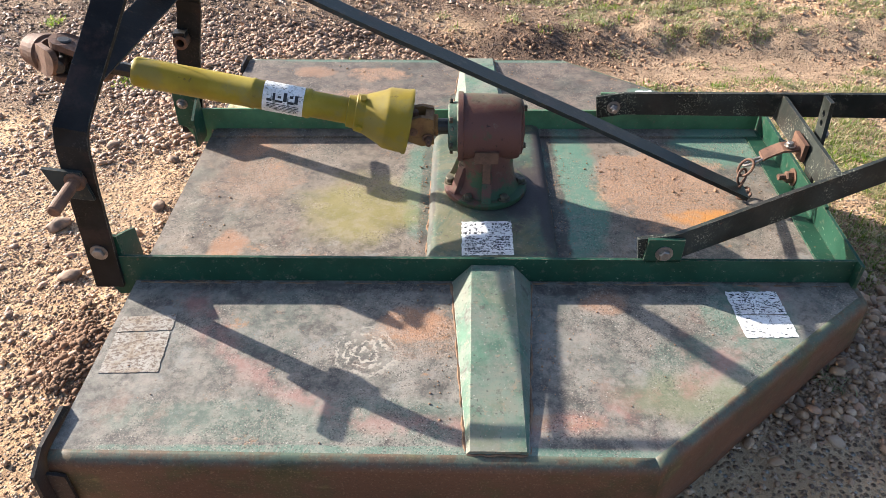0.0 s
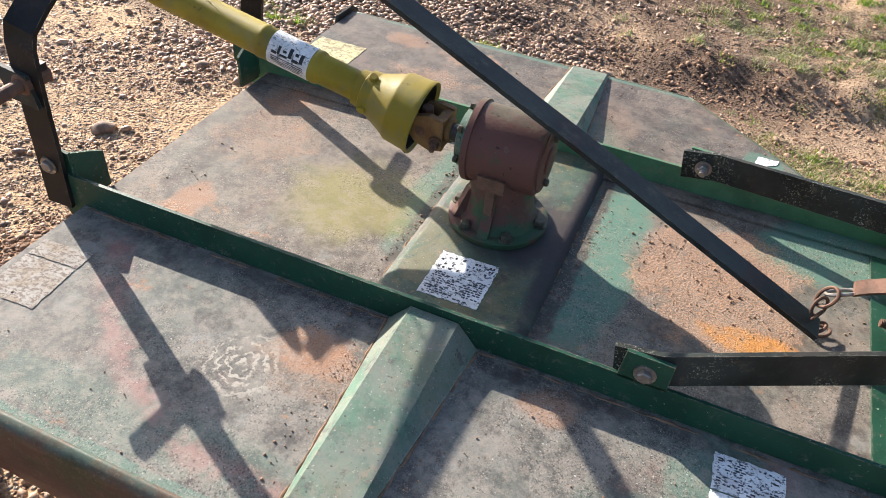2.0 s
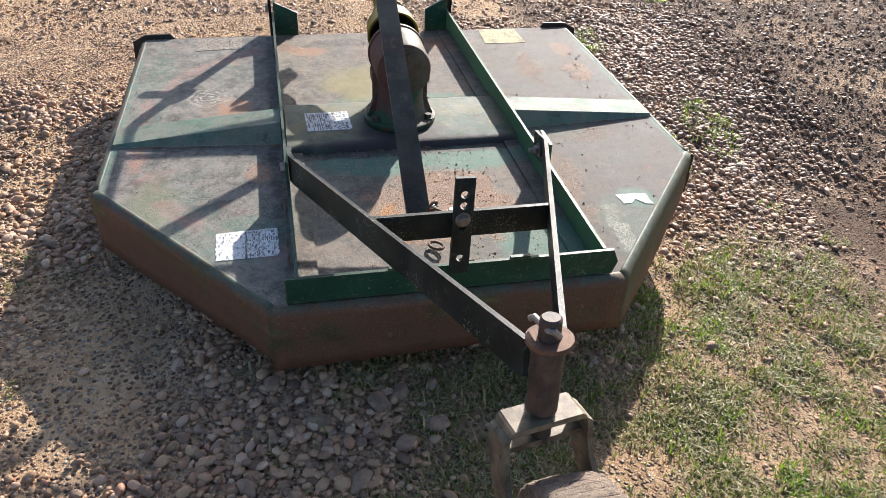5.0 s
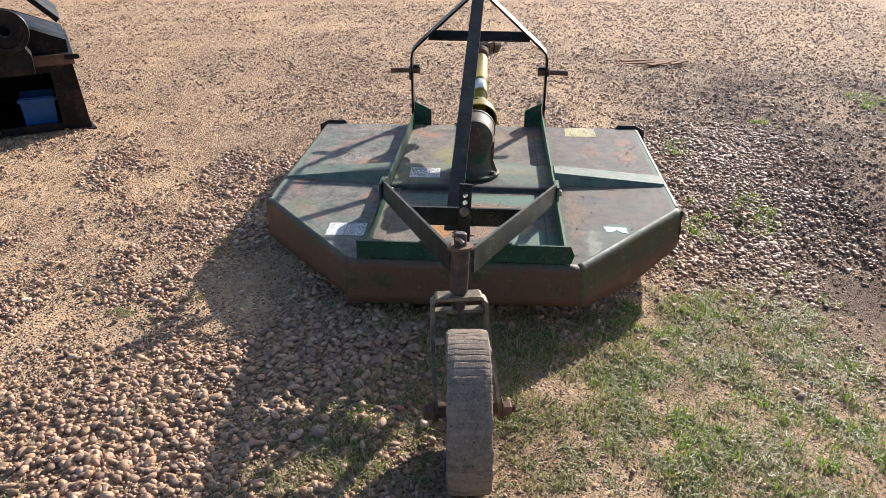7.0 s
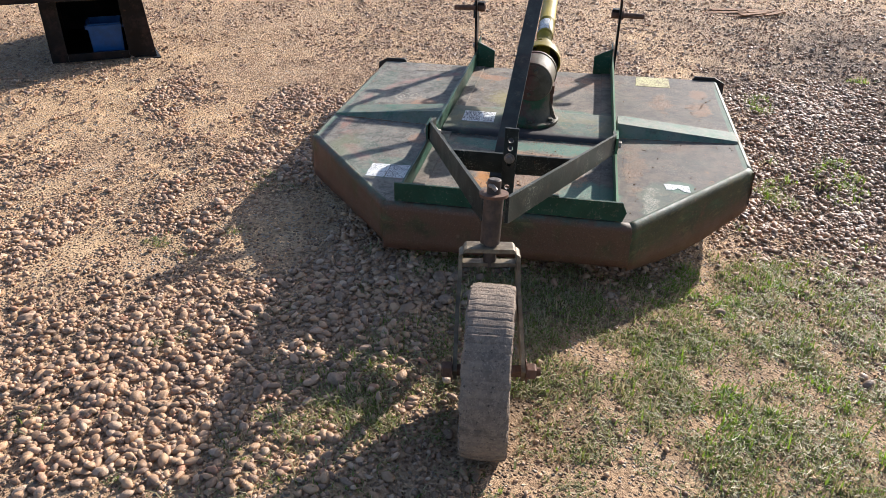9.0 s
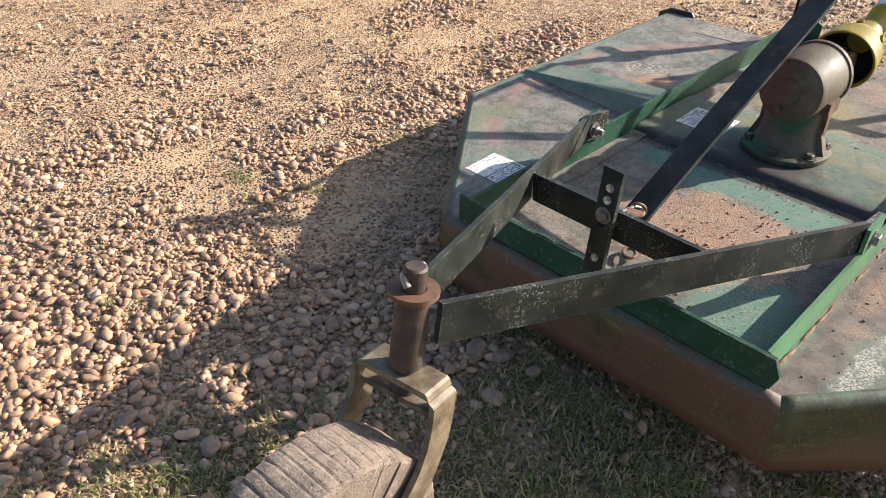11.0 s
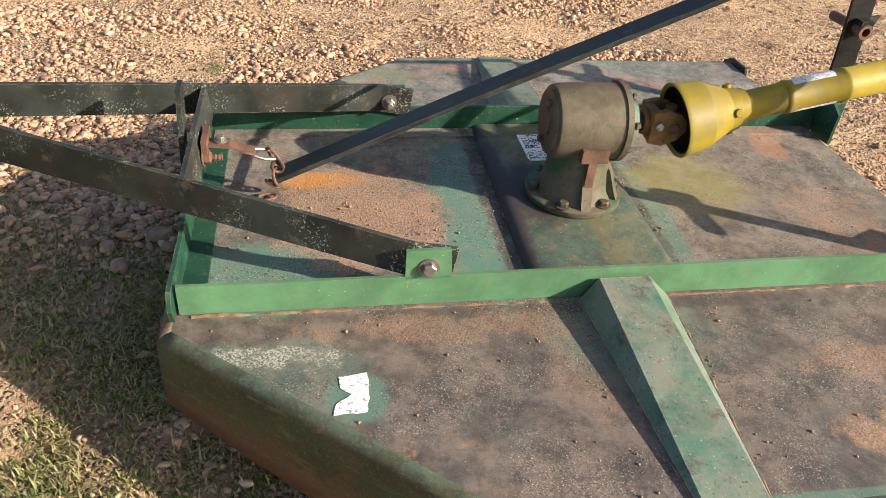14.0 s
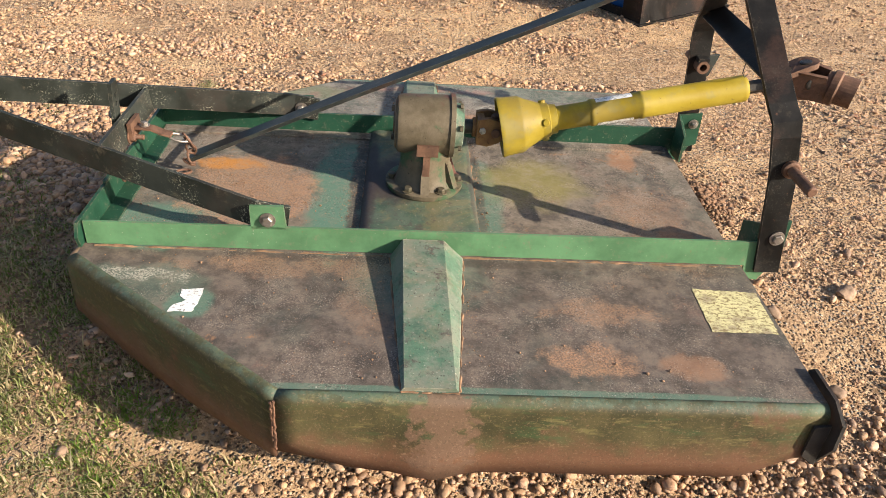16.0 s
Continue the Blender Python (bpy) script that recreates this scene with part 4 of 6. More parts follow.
def build_grass(name, n, area, seed, material, length, lean, label, cover, floor=0.0, clump=0.5):
    rs = np.random.RandomState(seed)
    x0, x1, y0, y1 = area
    m = n // 15
    c = np.stack([rs.uniform(x0, x1, m), rs.uniform(y0, y1, m)], -1)
    c = c[rs.rand(m) < cover(c[:, 0], c[:, 1]) + floor]
    k = rs.randint(0, len(c), n)
    p = c[k] + rs.normal(0, 0.014 + 0.018 * clump, (n, 2))
    under = (np.abs(p[:, 1]) < 0.70) & (p[:, 0] < 0.45) & (p[:, 0] > -0.7)
    p = p[~under & clear_of_cutter(p[:, 0], p[:, 1], np.zeros(len(p), bool))]
    n = len(p)
    size = rs.lognormal(math.log(length), 0.35, len(c))[k[:n] % len(c)] * rs.uniform(0.5, 1.2, n)
    ang = rs.uniform(0, 2 * np.pi, n)
    bend = np.clip(rs.normal(lean, 0.3, n), 0.05, 1.6)
    d = np.stack([np.cos(ang), np.sin(ang)], -1)
    w = np.stack([-d[:, 1], d[:, 0]], -1) * (0.0012 + 0.0015 * rs.rand(n))[:, None]
    z = height(p[:, 0], p[:, 1]) - 0.004
    mid = p + d * (size * 0.42 * np.sin(bend * 0.6))[:, None]
    tip = p + d * (size * np.sin(bend))[:, None]
    zm, zt = z + size * 0.5 * np.cos(bend * 0.5), z + np.maximum(size * np.cos(bend) * 0.95, 0.006)
    V = np.stack([np.c_[p - w, z], np.c_[p + w, z], np.c_[mid - w * 0.8, zm], np.c_[mid + w * 0.8, zm], np.c_[tip, zt]], 1).reshape(-1, 3)
    F = np.array([[0, 1, 3], [0, 3, 2], [2, 3, 4]])
    T = (F[None] + (np.arange(n) * 5)[:, None, None]).reshape(-1, 3)
    tagged(sheet(name, V, T, material, flat=True), label, "grass", "", "stuff")


def build_stone(x, y, r, seed, flat=0.6, turn=0.0):
    bm = bmesh.new()
    bmesh.ops.create_icosphere(bm, subdivisions=3, radius=1)
    off = Vector((seed * 2.3, seed * 1.1, 4.0))
    for v in bm.verts:
        n = v.co.normalized()
        k = 1 + 0.30 * noise.noise(n * 1.2 + off) + 0.12 * noise.noise(n * 3.1 + off) + 0.04 * noise.noise(n * 8 + off)
        v.co = Vector((n.x * 1.2, n.y * 0.85, n.z * flat)) * k * r
    ob = part("stone", bm, STONE, None, smooth=True)
    ob.matrix_world = pose(x, y, float(height(x, y)) + r * flat * 0.45, 0, 0, turn)
    tagged(ob, "rounded tan field stone half sunk in gravel", "stone", "larger stones on the ground")


build_ground()

# ---------------------------------------------------------------- rotary cutter
D = 0.205  # top of the deck plate
cutter = new("rotary_cutter")
cutter.empty_display_size = 0.3
tagged(cutter, "worn green tractor-mounted rotary brush cutter with yellow driveshaft guard", "mower")

FRONT, CHAM, REAR, HALF, RHALF = -0.832, 0.238, 0.772, 0.818, 0.388
OUTLINE = [(FRONT, -HALF), (CHAM, -HALF), (REAR, -RHALF), (REAR, RHALF), (CHAM, HALF), (FRONT, HALF)]


def inset(d):
    """The outline moved inwards by d on its five closed sides; the front edge stays."""
    lines = []
    n = len(OUTLINE)
    for i in range(n):
        a, b = Vector(OUTLINE[i]), Vector(OUTLINE[(i + 1) % n])
        t = (b - a).normalized()
        nrm = Vector((-t.y, t.x))
        lines.append((a + nrm * (d if i < n - 1 else 0.0), t))
    pts = []
    for i in range(n):
        (p, t), (q, s) = lines[i - 1], lines[i]
        c = t.x * s.y - t.y * s.x
        k = ((q - p).x * s.y - (q - p).y * s.x) / c
        pts.append(p + t * k)
    return pts


def build_deck():
    R = 0.024
    # flat top, cut into a grid so that it can sag a little
    bm = bmesh.new()
    top = inset(R)
    vs = [bm.verts.new((p.x, p.y, D)) for p in top]
    f = bm.faces.new(vs)
    ext = bmesh.ops.extrude_face_region(bm, geom=[f])
    for v in ext["geom"]:
        if isinstance(v, bmesh.types.BMVert):
            v.co.z -= 0.006
    part("deck_plate", bm, DECK, cutter, "flat steel deck with worn green paint, rust and caked sand")
    # bent-down skirts
    arc = [(R - R * math.sin(a), D - R + R * math.cos(a)) for a in (math.pi / 2 * k / 6 for k in range(7))]
    rings = [inset(d) for d, _ in arc]
    low = {0: (0.045, 0.030), 1: (0.040, 0.072), 2: (0.045, 0.062), 3: (0.050, 0.045), 4: (0.014, 0.014)}
    for i in range(5):
        bm = bmesh.new()
        nseg = 24
        grid = []
        for s in range(nseg + 1):
            t = s / nseg
            col = []
            for (d, z), ring in zip(arc, rings):
                p = ring[i].lerp(ring[i + 1], t)
                col.append(Vector((p.x, p.y, z)))
            a, b = Vector(OUTLINE[i]), Vector(OUTLINE[i + 1])
            p = a.lerp(b, t)
            nrm = Vector(((b - a).y, -(b - a).x)).normalized()
            zb = low[i][0] * (1 - t) + low[i][1] * t
            if i == 3:
                zb -= 0.032 * math.sin(math.pi * t)
            if i in (0, 4):
                along = p.x
                end = smooth((along - FRONT) / 0.16)
                zb = float(0.085 * (1 - end) + zb * end) + 0.05 * float(smooth((along - 0.05) / 0.2)) * (1 if i == 4 else 0.4)
            dent = 0.022 * math.exp(-((p.x + 0.06) / 0.07) ** 2) if i == 4 else 0.0
            for k in range(1, 5):
                z = (D - R) * (1 - k / 4) + zb * k / 4
                wob = 0.004 * noise.noise(Vector((p.x * 5, p.y * 5, z * 9))) * k / 4 + dent * k / 4
                col.append(Vector((p.x + nrm.x * wob, p.y + nrm.y * wob, z + 0.004 * noise.noise(Vector((p.x * 22, p.y * 22, 3))) * (k == 4))))
            grid.append([bm.verts.new(c) for c in col])
        for a, b in zip(grid, grid[1:]):
            for k in range(len(a) - 1):
                bm.faces.new((a[k], a[k + 1], b[k + 1], b[k]))
        name = ("side_skirt", "corner_skirt", "rear_skirt", "corner_skirt", "side_skirt")[i]
        ob = part(name, bm, SKIRT if i > 2 else SKIRTRUST, cutter, smooth=True)
        sol = ob.modifiers.new("sheet", "SOLIDIFY")
        sol.thickness, sol.offset = 0.005, -1
    # raised gearbox plate between the rails
    bm = bmesh.new()
    x0, x1, h = -0.187, 0.114, 0.018
    prof = [(x0 - 0.002, 0.0), (x0 + 0.002, h * 0.5), (x0 + 0.009, h * 0.82), (x0 + 0.022, h), (x1 - 0.024, h), (x1 - 0.010, h * 0.84), (x1 - 0.002, h * 0.5), (x1 + 0.002, 0.0)]
    slab(bm, [(x, -0.327, D + 0.0005 + z) for x, z in prof], (0, 0.654, 0))
    part("gearbox_plate", bm, BOX, cutter, "raised plate under the gearbox", smooth=True)
    # tapered side ribs
    for s in (-1, 1):
        bm = bmesh.new()
        y0, y1 = 0.341 * s, 0.792 * s
        o = -0.012 if s > 0 else 0.0
        a = [(-0.128 + o, y0, D + 0.001), (-0.086 + o * 0.4, y0, D + 0.050), (0.005, y0, D + 0.050), (0.046 + o, y0, D + 0.001)]
        b = [(-0.098 + o, y1, D + 0.001), (-0.092 + o, y1, D + 0.009), (0.007 + o, y1, D + 0.009), (0.012 + o, y1, D + 0.001)]
        va, vb = [bm.verts.new(p) for p in a], [bm.verts.new(p) for p in b]
        for k in range(4):
            bm.faces.new((va[k], va[(k + 1) % 4], vb[(k + 1) % 4], vb[k]))
        bm.faces.new(va[::-1])
        bm.faces.new(vb)
        part("rib", bm, RIB, cutter, "tapered pressed-steel stiffening rib", 0.004)
    # weld beads and caked dirt along the ribs and plate
    for pts, r in (([(-0.187, -0.32, D), (-0.187, 0.32, D)], 0.006), ([(0.113, -0.32, D), (0.113, 0.32, D)], 0.006),
                   ([(-0.129, -0.35, D), (-0.100, -0.79, D)], 0.005), ([(0.047, -0.35, D), (0.014, -0.79, D)], 0.005),
                   ([(-0.141, 0.35, D), (-0.112, 0.79, D)], 0.005), ([(0.035, 0.35, D), (0.002, 0.79, D)], 0.005),
                   ([(-0.097, -0.794, D), (0.011, -0.794, D)], 0.004), ([(-0.11, 0.794, D), (0.0, 0.794, D)], 0.004),
                   ([(-0.82, -0.351, D), (-0.13, -0.347, D)], 0.004), ([(0.05, -0.343, D), (0.72, -0.343, D)], 0.004),
                   ([(-0.82, 0.332, D), (-0.14, 0.338, D)], 0.005), ([(0.05, 0.343, D), (0.72, 0.343, D)], 0.005)):
        bm = bmesh.new()
        a, b = Vector(pts[0]), Vector(pts[1])
        n = max(4, int((b - a).length / 0.012))
        path = [a.lerp(b, i / n) + Vector((noise.noise(Vector((i * 0.7, a.x * 9, a.y * 9))) * 0.0035, noise.noise(Vector((a.x * 5, i * 0.7, 2))) * 0.0035, noise.noise(Vector((i * 0.9, 5, a.y))) * 0.003 - 0.001)) for i in range(n + 1)]
        sweep(bm, path, [0.6 * r * max(0.25, 0.9 + 1.3 * noise.noise(Vector((i * 0.37, a.x * 7, a.y * 3)))) for i in range(n + 1)], 6)
        part("dirt_seam", bm, CLOD, cutter, "line of caked dirt along a weld")
    # frayed weld where the corner skirt meets the side
    rs = random.Random(31)
    bm = bmesh.new()
    for k in range(2):
        sweep(bm, [(CHAM - 0.002 + 0.004 * k + rs.uniform(-0.0018, 0.0018), HALF + 0.001 + rs.uniform(-0.001, 0.002), 0.196 - 0.0085 * i) for i in range(16 - 3 * k)], 0.0030 - 0.0005 * k, 6)
    part("weld_bead", bm, RUSTY, cutter, "frayed rusty weld on the skirt corner")
    # upright wear flaps at the two front corners
    for s in (-1, 1):
        bm = bmesh.new()
        F = FRONT
        pts = [(F - 0.003, 0.700 * s, 0.075), (F - 0.003, 0.700 * s, D + 0.002), (F - 0.005, 0.712 * s, D + 0.016), (F - 0.007, 0.800 * s, D + 0.014), (F - 0.008, 0.846 * s, D - 0.010), (F - 0.008, 0.850 * s, 0.135), (F - 0.005, 0.815 * s, 0.055), (F - 0.003, 0.775 * s, 0.045)]
        slab(bm, pts, (-0.007, 0, 0))
        slab(bm, [(F - 0.004, 0.8195 * s, 0.065), (F - 0.004, 0.8195 * s, D - 0.030), (F + 0.028, 0.8195 * s, D - 0.036), (F + 0.028, 0.8195 * s, 0.09)], (0, 0.007 * s, 0))
        part("corner_flap", bm, FLAP, cutter, "bent black steel flap on the front corner", 0.0015)


build_deck()


# the frame is welded a hair out of square with the deck
SKEW = Matrix.Translation((0.755, 0.004, 0)) @ Matrix.Rotation(0.0095, 4, "Z") @ Matrix.Translation((-0.755, 0, 0))


def build_rails():
    for s in (-1, 1):
        rail = group_part("side_rail", cutter, (0, 0, 0))
        rail.matrix_local = SKEW
        bm = bmesh.new()
        y = 0.335 * s
        slab(bm, [(-0.900, y, D + 0.070), (-0.908, y, D + 0.014), (-0.880, y, D - 0.040), (-0.840, y, D - 0.036), (-0.836, y, D + 0.002), (0.742, y, D + 0.002), (0.742, y, D + 0.062)], (0, -0.007 * s, 0))
        part("web", bm, RAIL if s < 0 else RAILSUNLIT, rail, bevel=0.0012)
        bm = bmesh.new()
        box(bm, -0.820, 0.735, min(y - 0.008 * s, y - 0.05 * s), max(y - 0.008 * s, y - 0.05 * s), D + 0.0006, D + 0.0066)
        part("flange", bm, DECK, rail)
        # bracket at the foot of the hitch leg
        br = group_part("hitch_bracket", cutter, (0, 0, 0))
        br.matrix_local = SKEW
        bm = bmesh.new()
        yi = y - 0.0075 * s
        slab(bm, [(-0.925, yi, D + 0.022), (-0.850, yi, D - 0.005), (-0.850, yi, D + 0.118), (-0.922, yi, D + 0.128)], (0, -0.007 * s, 0))
        part("side_plate", bm, RAIL, br, bevel=0.001)
        bm = bmesh.new()
        ya = y - 0.0145 * s
        slab(bm, [(-0.856, ya, D - 0.012), (-0.856, ya, D + 0.116), (-0.856, ya - 0.040 * s, D + 0.098), (-0.856, ya - 0.078 * s, D + 0.078), (-0.856, ya - 0.078 * s, D - 0.006)], (0.007, 0, 0))
        part("cross_plate", bm, RAIL, br, bevel=0.001)
        bolt(br, (-0.900, ya, D + 0.090), (0, -s, 0), 0.011, 0.009, STEEL, "", "nut", 0.008)
        # arm bracket on top of the rail
        ab = group_part("arm_bracket", cutter, (0, 0, 0))
        ab.matrix_local = SKEW
        bm = bmesh.new()
        slab(bm, [(0.280, y, D + 0.058), (0.362, y, D + 0.058), (0.362, y, D + 0.118), (0.285, y, D + 0.120)], (0, -0.008 * s, 0))
        part("plate", bm, RAIL if s < 0 else RAILSUNLIT, ab, bevel=0.0012)
        bolt(ab, (0.322, y, D + 0.083), (0, s, 0), 0.013, 0.010, STEEL)
        bolt(ab, (0.322, y - 0.0195 * s, D + 0.083), (0, -s, 0), 0.013, 0.012, STEEL, "", "nut", 0.016)
    rear = group_part("rear_rail", cutter, (0, 0, 0))
    bm = bmesh.new()
    slab(bm, [(0.744, -0.352, D + 0.002), (0.744, 0.356, D + 0.002), (0.744, 0.366, D + 0.032), (0.744, 0.352, D + 0.064), (0.744, -0.352, D + 0.064)], (0.008, 0, 0))
    part("web", bm, RAIL, rear, bevel=0.0015)
    for y in (-0.12, 0.14):
        bm = bmesh.new()
        box(bm, 0.7435, 0.7525, y - 0.022, y + 0.022, D + 0.0645, D + 0.070)
        part("stop_lug", bm, RAIL, rear)
    bm = bmesh.new()
    box(bm, 0.70, 0.7435, -0.325, 0.325, D + 0.0005, D + 0.0055)
    part("flange", bm, RAIL, rear)
    bolt(rear, (0.7435, 0.045, D + 0.030), (-1, 0, 0), 0.016, 0.018, RUSTY, "", "bolt", 0.02)


build_rails()


def build_gearbox():
    g = group_part("gearbox", cutter, (0, 0, 0), "oily cast-iron right-angle gearbox")
    cx, cy, z0 = -0.048, 0.006, D + 0.0186
    bm = bmesh.new()
    lathe(bm, (cx, cy, z0), (cx, cy, z0 + 1), [(0, 0.102), (0.004, 0.105), (0.014, 0.105), (0.017, 0.100)], 40)
    part("base_flange", bm, GEARBASE, g, smooth=True)
    bm = bmesh.new()
    lathe(bm, (cx, cy, z0 + 0.015), (cx, cy, z0 + 1), [(0, 0.086), (0.018, 0.074), (0.06, 0.067), (0.15, 0.070)], 32)
    part("pedestal", bm, GEARBASE, g, smooth=True)
    # ribs down the pedestal
    for ang in (90, 270, 150, 210):
        bm = bmesh.new()
        d = Vector((math.cos(radians(ang)), math.sin(radians(ang)), 0))
        w = Vector((-d.y, d.x, 0)) * 0.011
        c = Vector((cx, cy, z0 + 0.0165))
        slab(bm, [c + d * 0.055 - w, c + d * 0.098 - w, c + d * 0.092 - w + Vector((0, 0, 0.012)), c + d * 0.072 - w + Vector((0, 0, 0.065)), c + d * 0.055 - w + Vector((0, 0, 0.085))], w * 2)
        part("web", bm, GEARBASE, g, bevel=0.002)
    # horizontal drum
    zc = 0.400
    bm = bmesh.new()
    lathe(bm, (-0.118, cy, zc), (1, cy, zc), [(0, 0.070), (0, 0.083), (0.012, 0.083), (0.013, 0.079), (0.135, 0.077), (0.146, 0.074), (0.150, 0.066)], 40)
    part("drum", bm, GEAR, g, smooth=True)
    bm = bmesh.new()
    lathe(bm, (0.031, cy, zc), (1, cy, zc), [(0, 0.066), (0.004, 0.066), (0.006, 0.060), (0.006, 0.030), (0.010, 0.028)], 36)
    part("rear_cover", bm, GEAR, g, smooth=True)
    bm = bmesh.new()
    lathe(bm, (-0.142, cy, zc), (1, cy, zc), [(0, 0.050), (0.003, 0.058), (0.022, 0.060), (0.024, 0.066)], 36)
    part("front_cover", bm, RIB, g, smooth=True)
    for k in range(6):
        a = math.pi / 3 * k + 0.3
        bolt(g, (-0.128, cy + 0.062 * math.cos(a), zc + 0.062 * math.sin(a)), (-1, 0, 0), 0.0075, 0.008, GRIMY, washer=False)
        if k in (1, 4):
            bolt(g, (0.036, cy + 0.046 * math.cos(a), zc + 0.046 * math.sin(a)), (1, 0, 0), 0.008, 0.008, GRIMY, washer=False)
    for k in range(6):
        a = math.pi / 3 * k
        bolt(g, (cx + 0.089 * math.cos(a), cy + 0.089 * math.sin(a), z0 + 0.017), (0, 0, 1), 0.011, 0.010, GRIMY)
    # cast pad with a T-shaped boss on each side
    for s in (-1, 1):
        bm = bmesh.new()
        box(bm, cx - 0.030, cx + 0.026, cy + min(0.066 * s, 0.082 * s), cy + max(0.066 * s, 0.082 * s), zc - 0.055, zc - 0.025)
        box(bm, cx - 0.010, cx + 0.008, cy + min(0.06 * s, 0.079 * s), cy + max(0.06 * s, 0.079 * s), z0 + 0.03, zc - 0.0551)
        part("boss", bm, RUSTY, g, bevel=0.003)
    # oil-darkened splined input shaft
    bm = bmesh.new()
    lathe(bm, (-0.190, cy, zc), (0, cy, zc), [(0, 0.017), (0.002, 0.019), (0.048, 0.019)], 16)
    part("input_shaft", bm, DARKIRON, g)


build_gearbox()


def build_driveshaft():
    d = group_part("driveshaft", cutter, (0, 0, 0), "driveshaft in a faded yellow plastic guard")
    a, b = Vector((-0.236, 0.016, 0.405)), Vector((-0.866, 0.0, 0.543))
    ax = (b - a).normalized()
    L = (b - a).length
    at = lambda s: a + ax * s
    bm = bmesh.new()
    lathe(bm, a, b, [(0.006, 0.071), (0.0, 0.075), (0.0, 0.0785), (0.005, 0.0795), (0.012, 0.0765), (0.055, 0.0735), (0.062, 0.0705), (0.068, 0.066), (0.113, 0.046), (0.114, 0.044), (0.068, 0.064), (0.055, 0.0715), (0.012, 0.074)], 40, closed=True)
    cone = part("guard_cone", bm, YELLOWPALE, d, "bell-shaped yellow guard cone", smooth=True)
    # dark inner surface, separate from the yellow cone
    bm = bmesh.new()
    lathe(bm, a, b, [(0.006, 0.0705), (0.010, 0.0735), (0.054, 0.0705), (0.067, 0.063), (0.110, 0.045), (0.111, 0.030), (0.106, 0.030), (0.065, 0.060), (0.053, 0.0685)], 40, closed=True)
    part("cone_inside", bm, DARKIRON, d, "dark inside of the cone", smooth=True)
    bm = bmesh.new()
    lathe(bm, a, b, [(0.104, 0.044), (0.106, 0.048), (0.130, 0.045), (0.133, 0.040), (0.150, 0.038), (0.152, 0.031)], 32)
    part("guard_collar", bm, YELLOWPALE, d, smooth=True)
    for q in range(4):
        u = ax.orthogonal().normalized()
        v = ax.cross(u)
        ang = q * math.pi / 2 + 0.5
        w = u * math.cos(ang) + v * math.sin(ang)
        bm = bmesh.new()
        rod(bm, at(0.118) + w * 0.040, at(0.118) + w * 0.053, 0.009, 12)
        part("collar_lug", bm, YELLOW, d)
    bm = bmesh.new()
    lathe(bm, a, b, [(0.120, 0.0315), (0.240, 0.0315), (0.242, 0.033)], 32)
    part("inner_tube", bm, YELLOW, d, smooth=True)
    bm = bmesh.new()
    lathe(bm, a, b, [(0.236, 0.0320), (0.240, 0.0350), (0.246, 0.0358), (0.250, 0.0345), (0.366, 0.0345), (0.369, 0.0362), (0.376, 0.0362), (0.379, 0.0345), (L - 0.012, 0.0345), (L - 0.004, 0.0335), (L, 0.030), (L, 0.022)], 32)
    part("outer_tube", bm, YELLOW, d, smooth=True)
    # label wrapped round the tube
    u = Vector((0, -1, 0))
    u = (u - ax * u.dot(ax)).normalized()
    v = ax.cross(u)
    if v.z < 0:
        v = -v
    bm = bmesh.new()
    rows = []
    for i in range(9):
        s = 0.254 + 0.094 * i / 8
        rows.append([bm.verts.new(at(s) + (u * math.cos(q) + v * math.sin(q)) * 0.0351) for q in (radians(-150 + 262 * k / 16) for k in range(17))])
    for r0, r1 in zip(rows, rows[1:]):
        for k in range(16):
            bm.faces.new((r0[k], r0[k + 1], r1[k + 1], r1[k]))
    label = part("warning_label", bm, WHITECLEAN, d, "scuffed white warning sticker on the guard tube", smooth=True)
    for s0, s1, q0, q1 in ((0.246, 0.254, 16, 48), (0.255, 0.270, 12, 22), (0.258, 0.266, 34, 44), (0.272, 0.280, 18, 52), (0.281, 0.298, 12, 20), (0.285, 0.293, 28, 36), (0.299, 0.305, 16, 44), (0.306, 0.318, 12, 22),
                           (0.243, 0.318, 2, 5), (0.243, 0.29, -5, -2), (0.296, 0.318, -5, -2), (0.243, 0.318, -12, -9), (0.248, 0.31, -19, -16), (0.243, 0.30, -27, -24)):
        bm = bmesh.new()
        r0, r1 = [], []
        for k in range(5):
            q = radians(q0 + (q1 - q0) * k / 4)
            w = (u * math.cos(q) + v * math.sin(q)) * 0.0355
            r0.append(bm.verts.new(at(s0 + 0.020) + w))
            r1.append(bm.verts.new(at(s1 + 0.020) + w))
        for k in range(4):
            bm.faces.new((r0[k], r0[k + 1], r1[k + 1], r1[k]))
        part("print_mark", bm, INK, d)
    # joint next to the gearbox
    j = Vector((-0.190, 0.010, 0.401))
    bm = bmesh.new()
    lathe(bm, (-0.166, 0.010, 0.401), (-1, 0.010, 0.401), [(0, 0.024), (0.002, 0.026), (0.0095, 0.026), (0.010, 0.022)], 20)
    for s in (-1, 1):
        ear = [(-0.176, 0.368), (-0.176, 0.434), (-0.205, 0.440), (-0.236, 0.432), (-0.252, 0.412), (-0.252, 0.394), (-0.236, 0.374), (-0.205, 0.362)]
        slab(bm, [(x, 0.010 + 0.022 * s, z) for x, z in ear], (0, 0.013 * s, 0))
    box(bm, -0.196, -0.1765, -0.0115, 0.0315, 0.370, 0.432)
    part("yoke", bm, RUSTYELLOW, d, "rusty ochre yoke of the universal joint", 0.002)
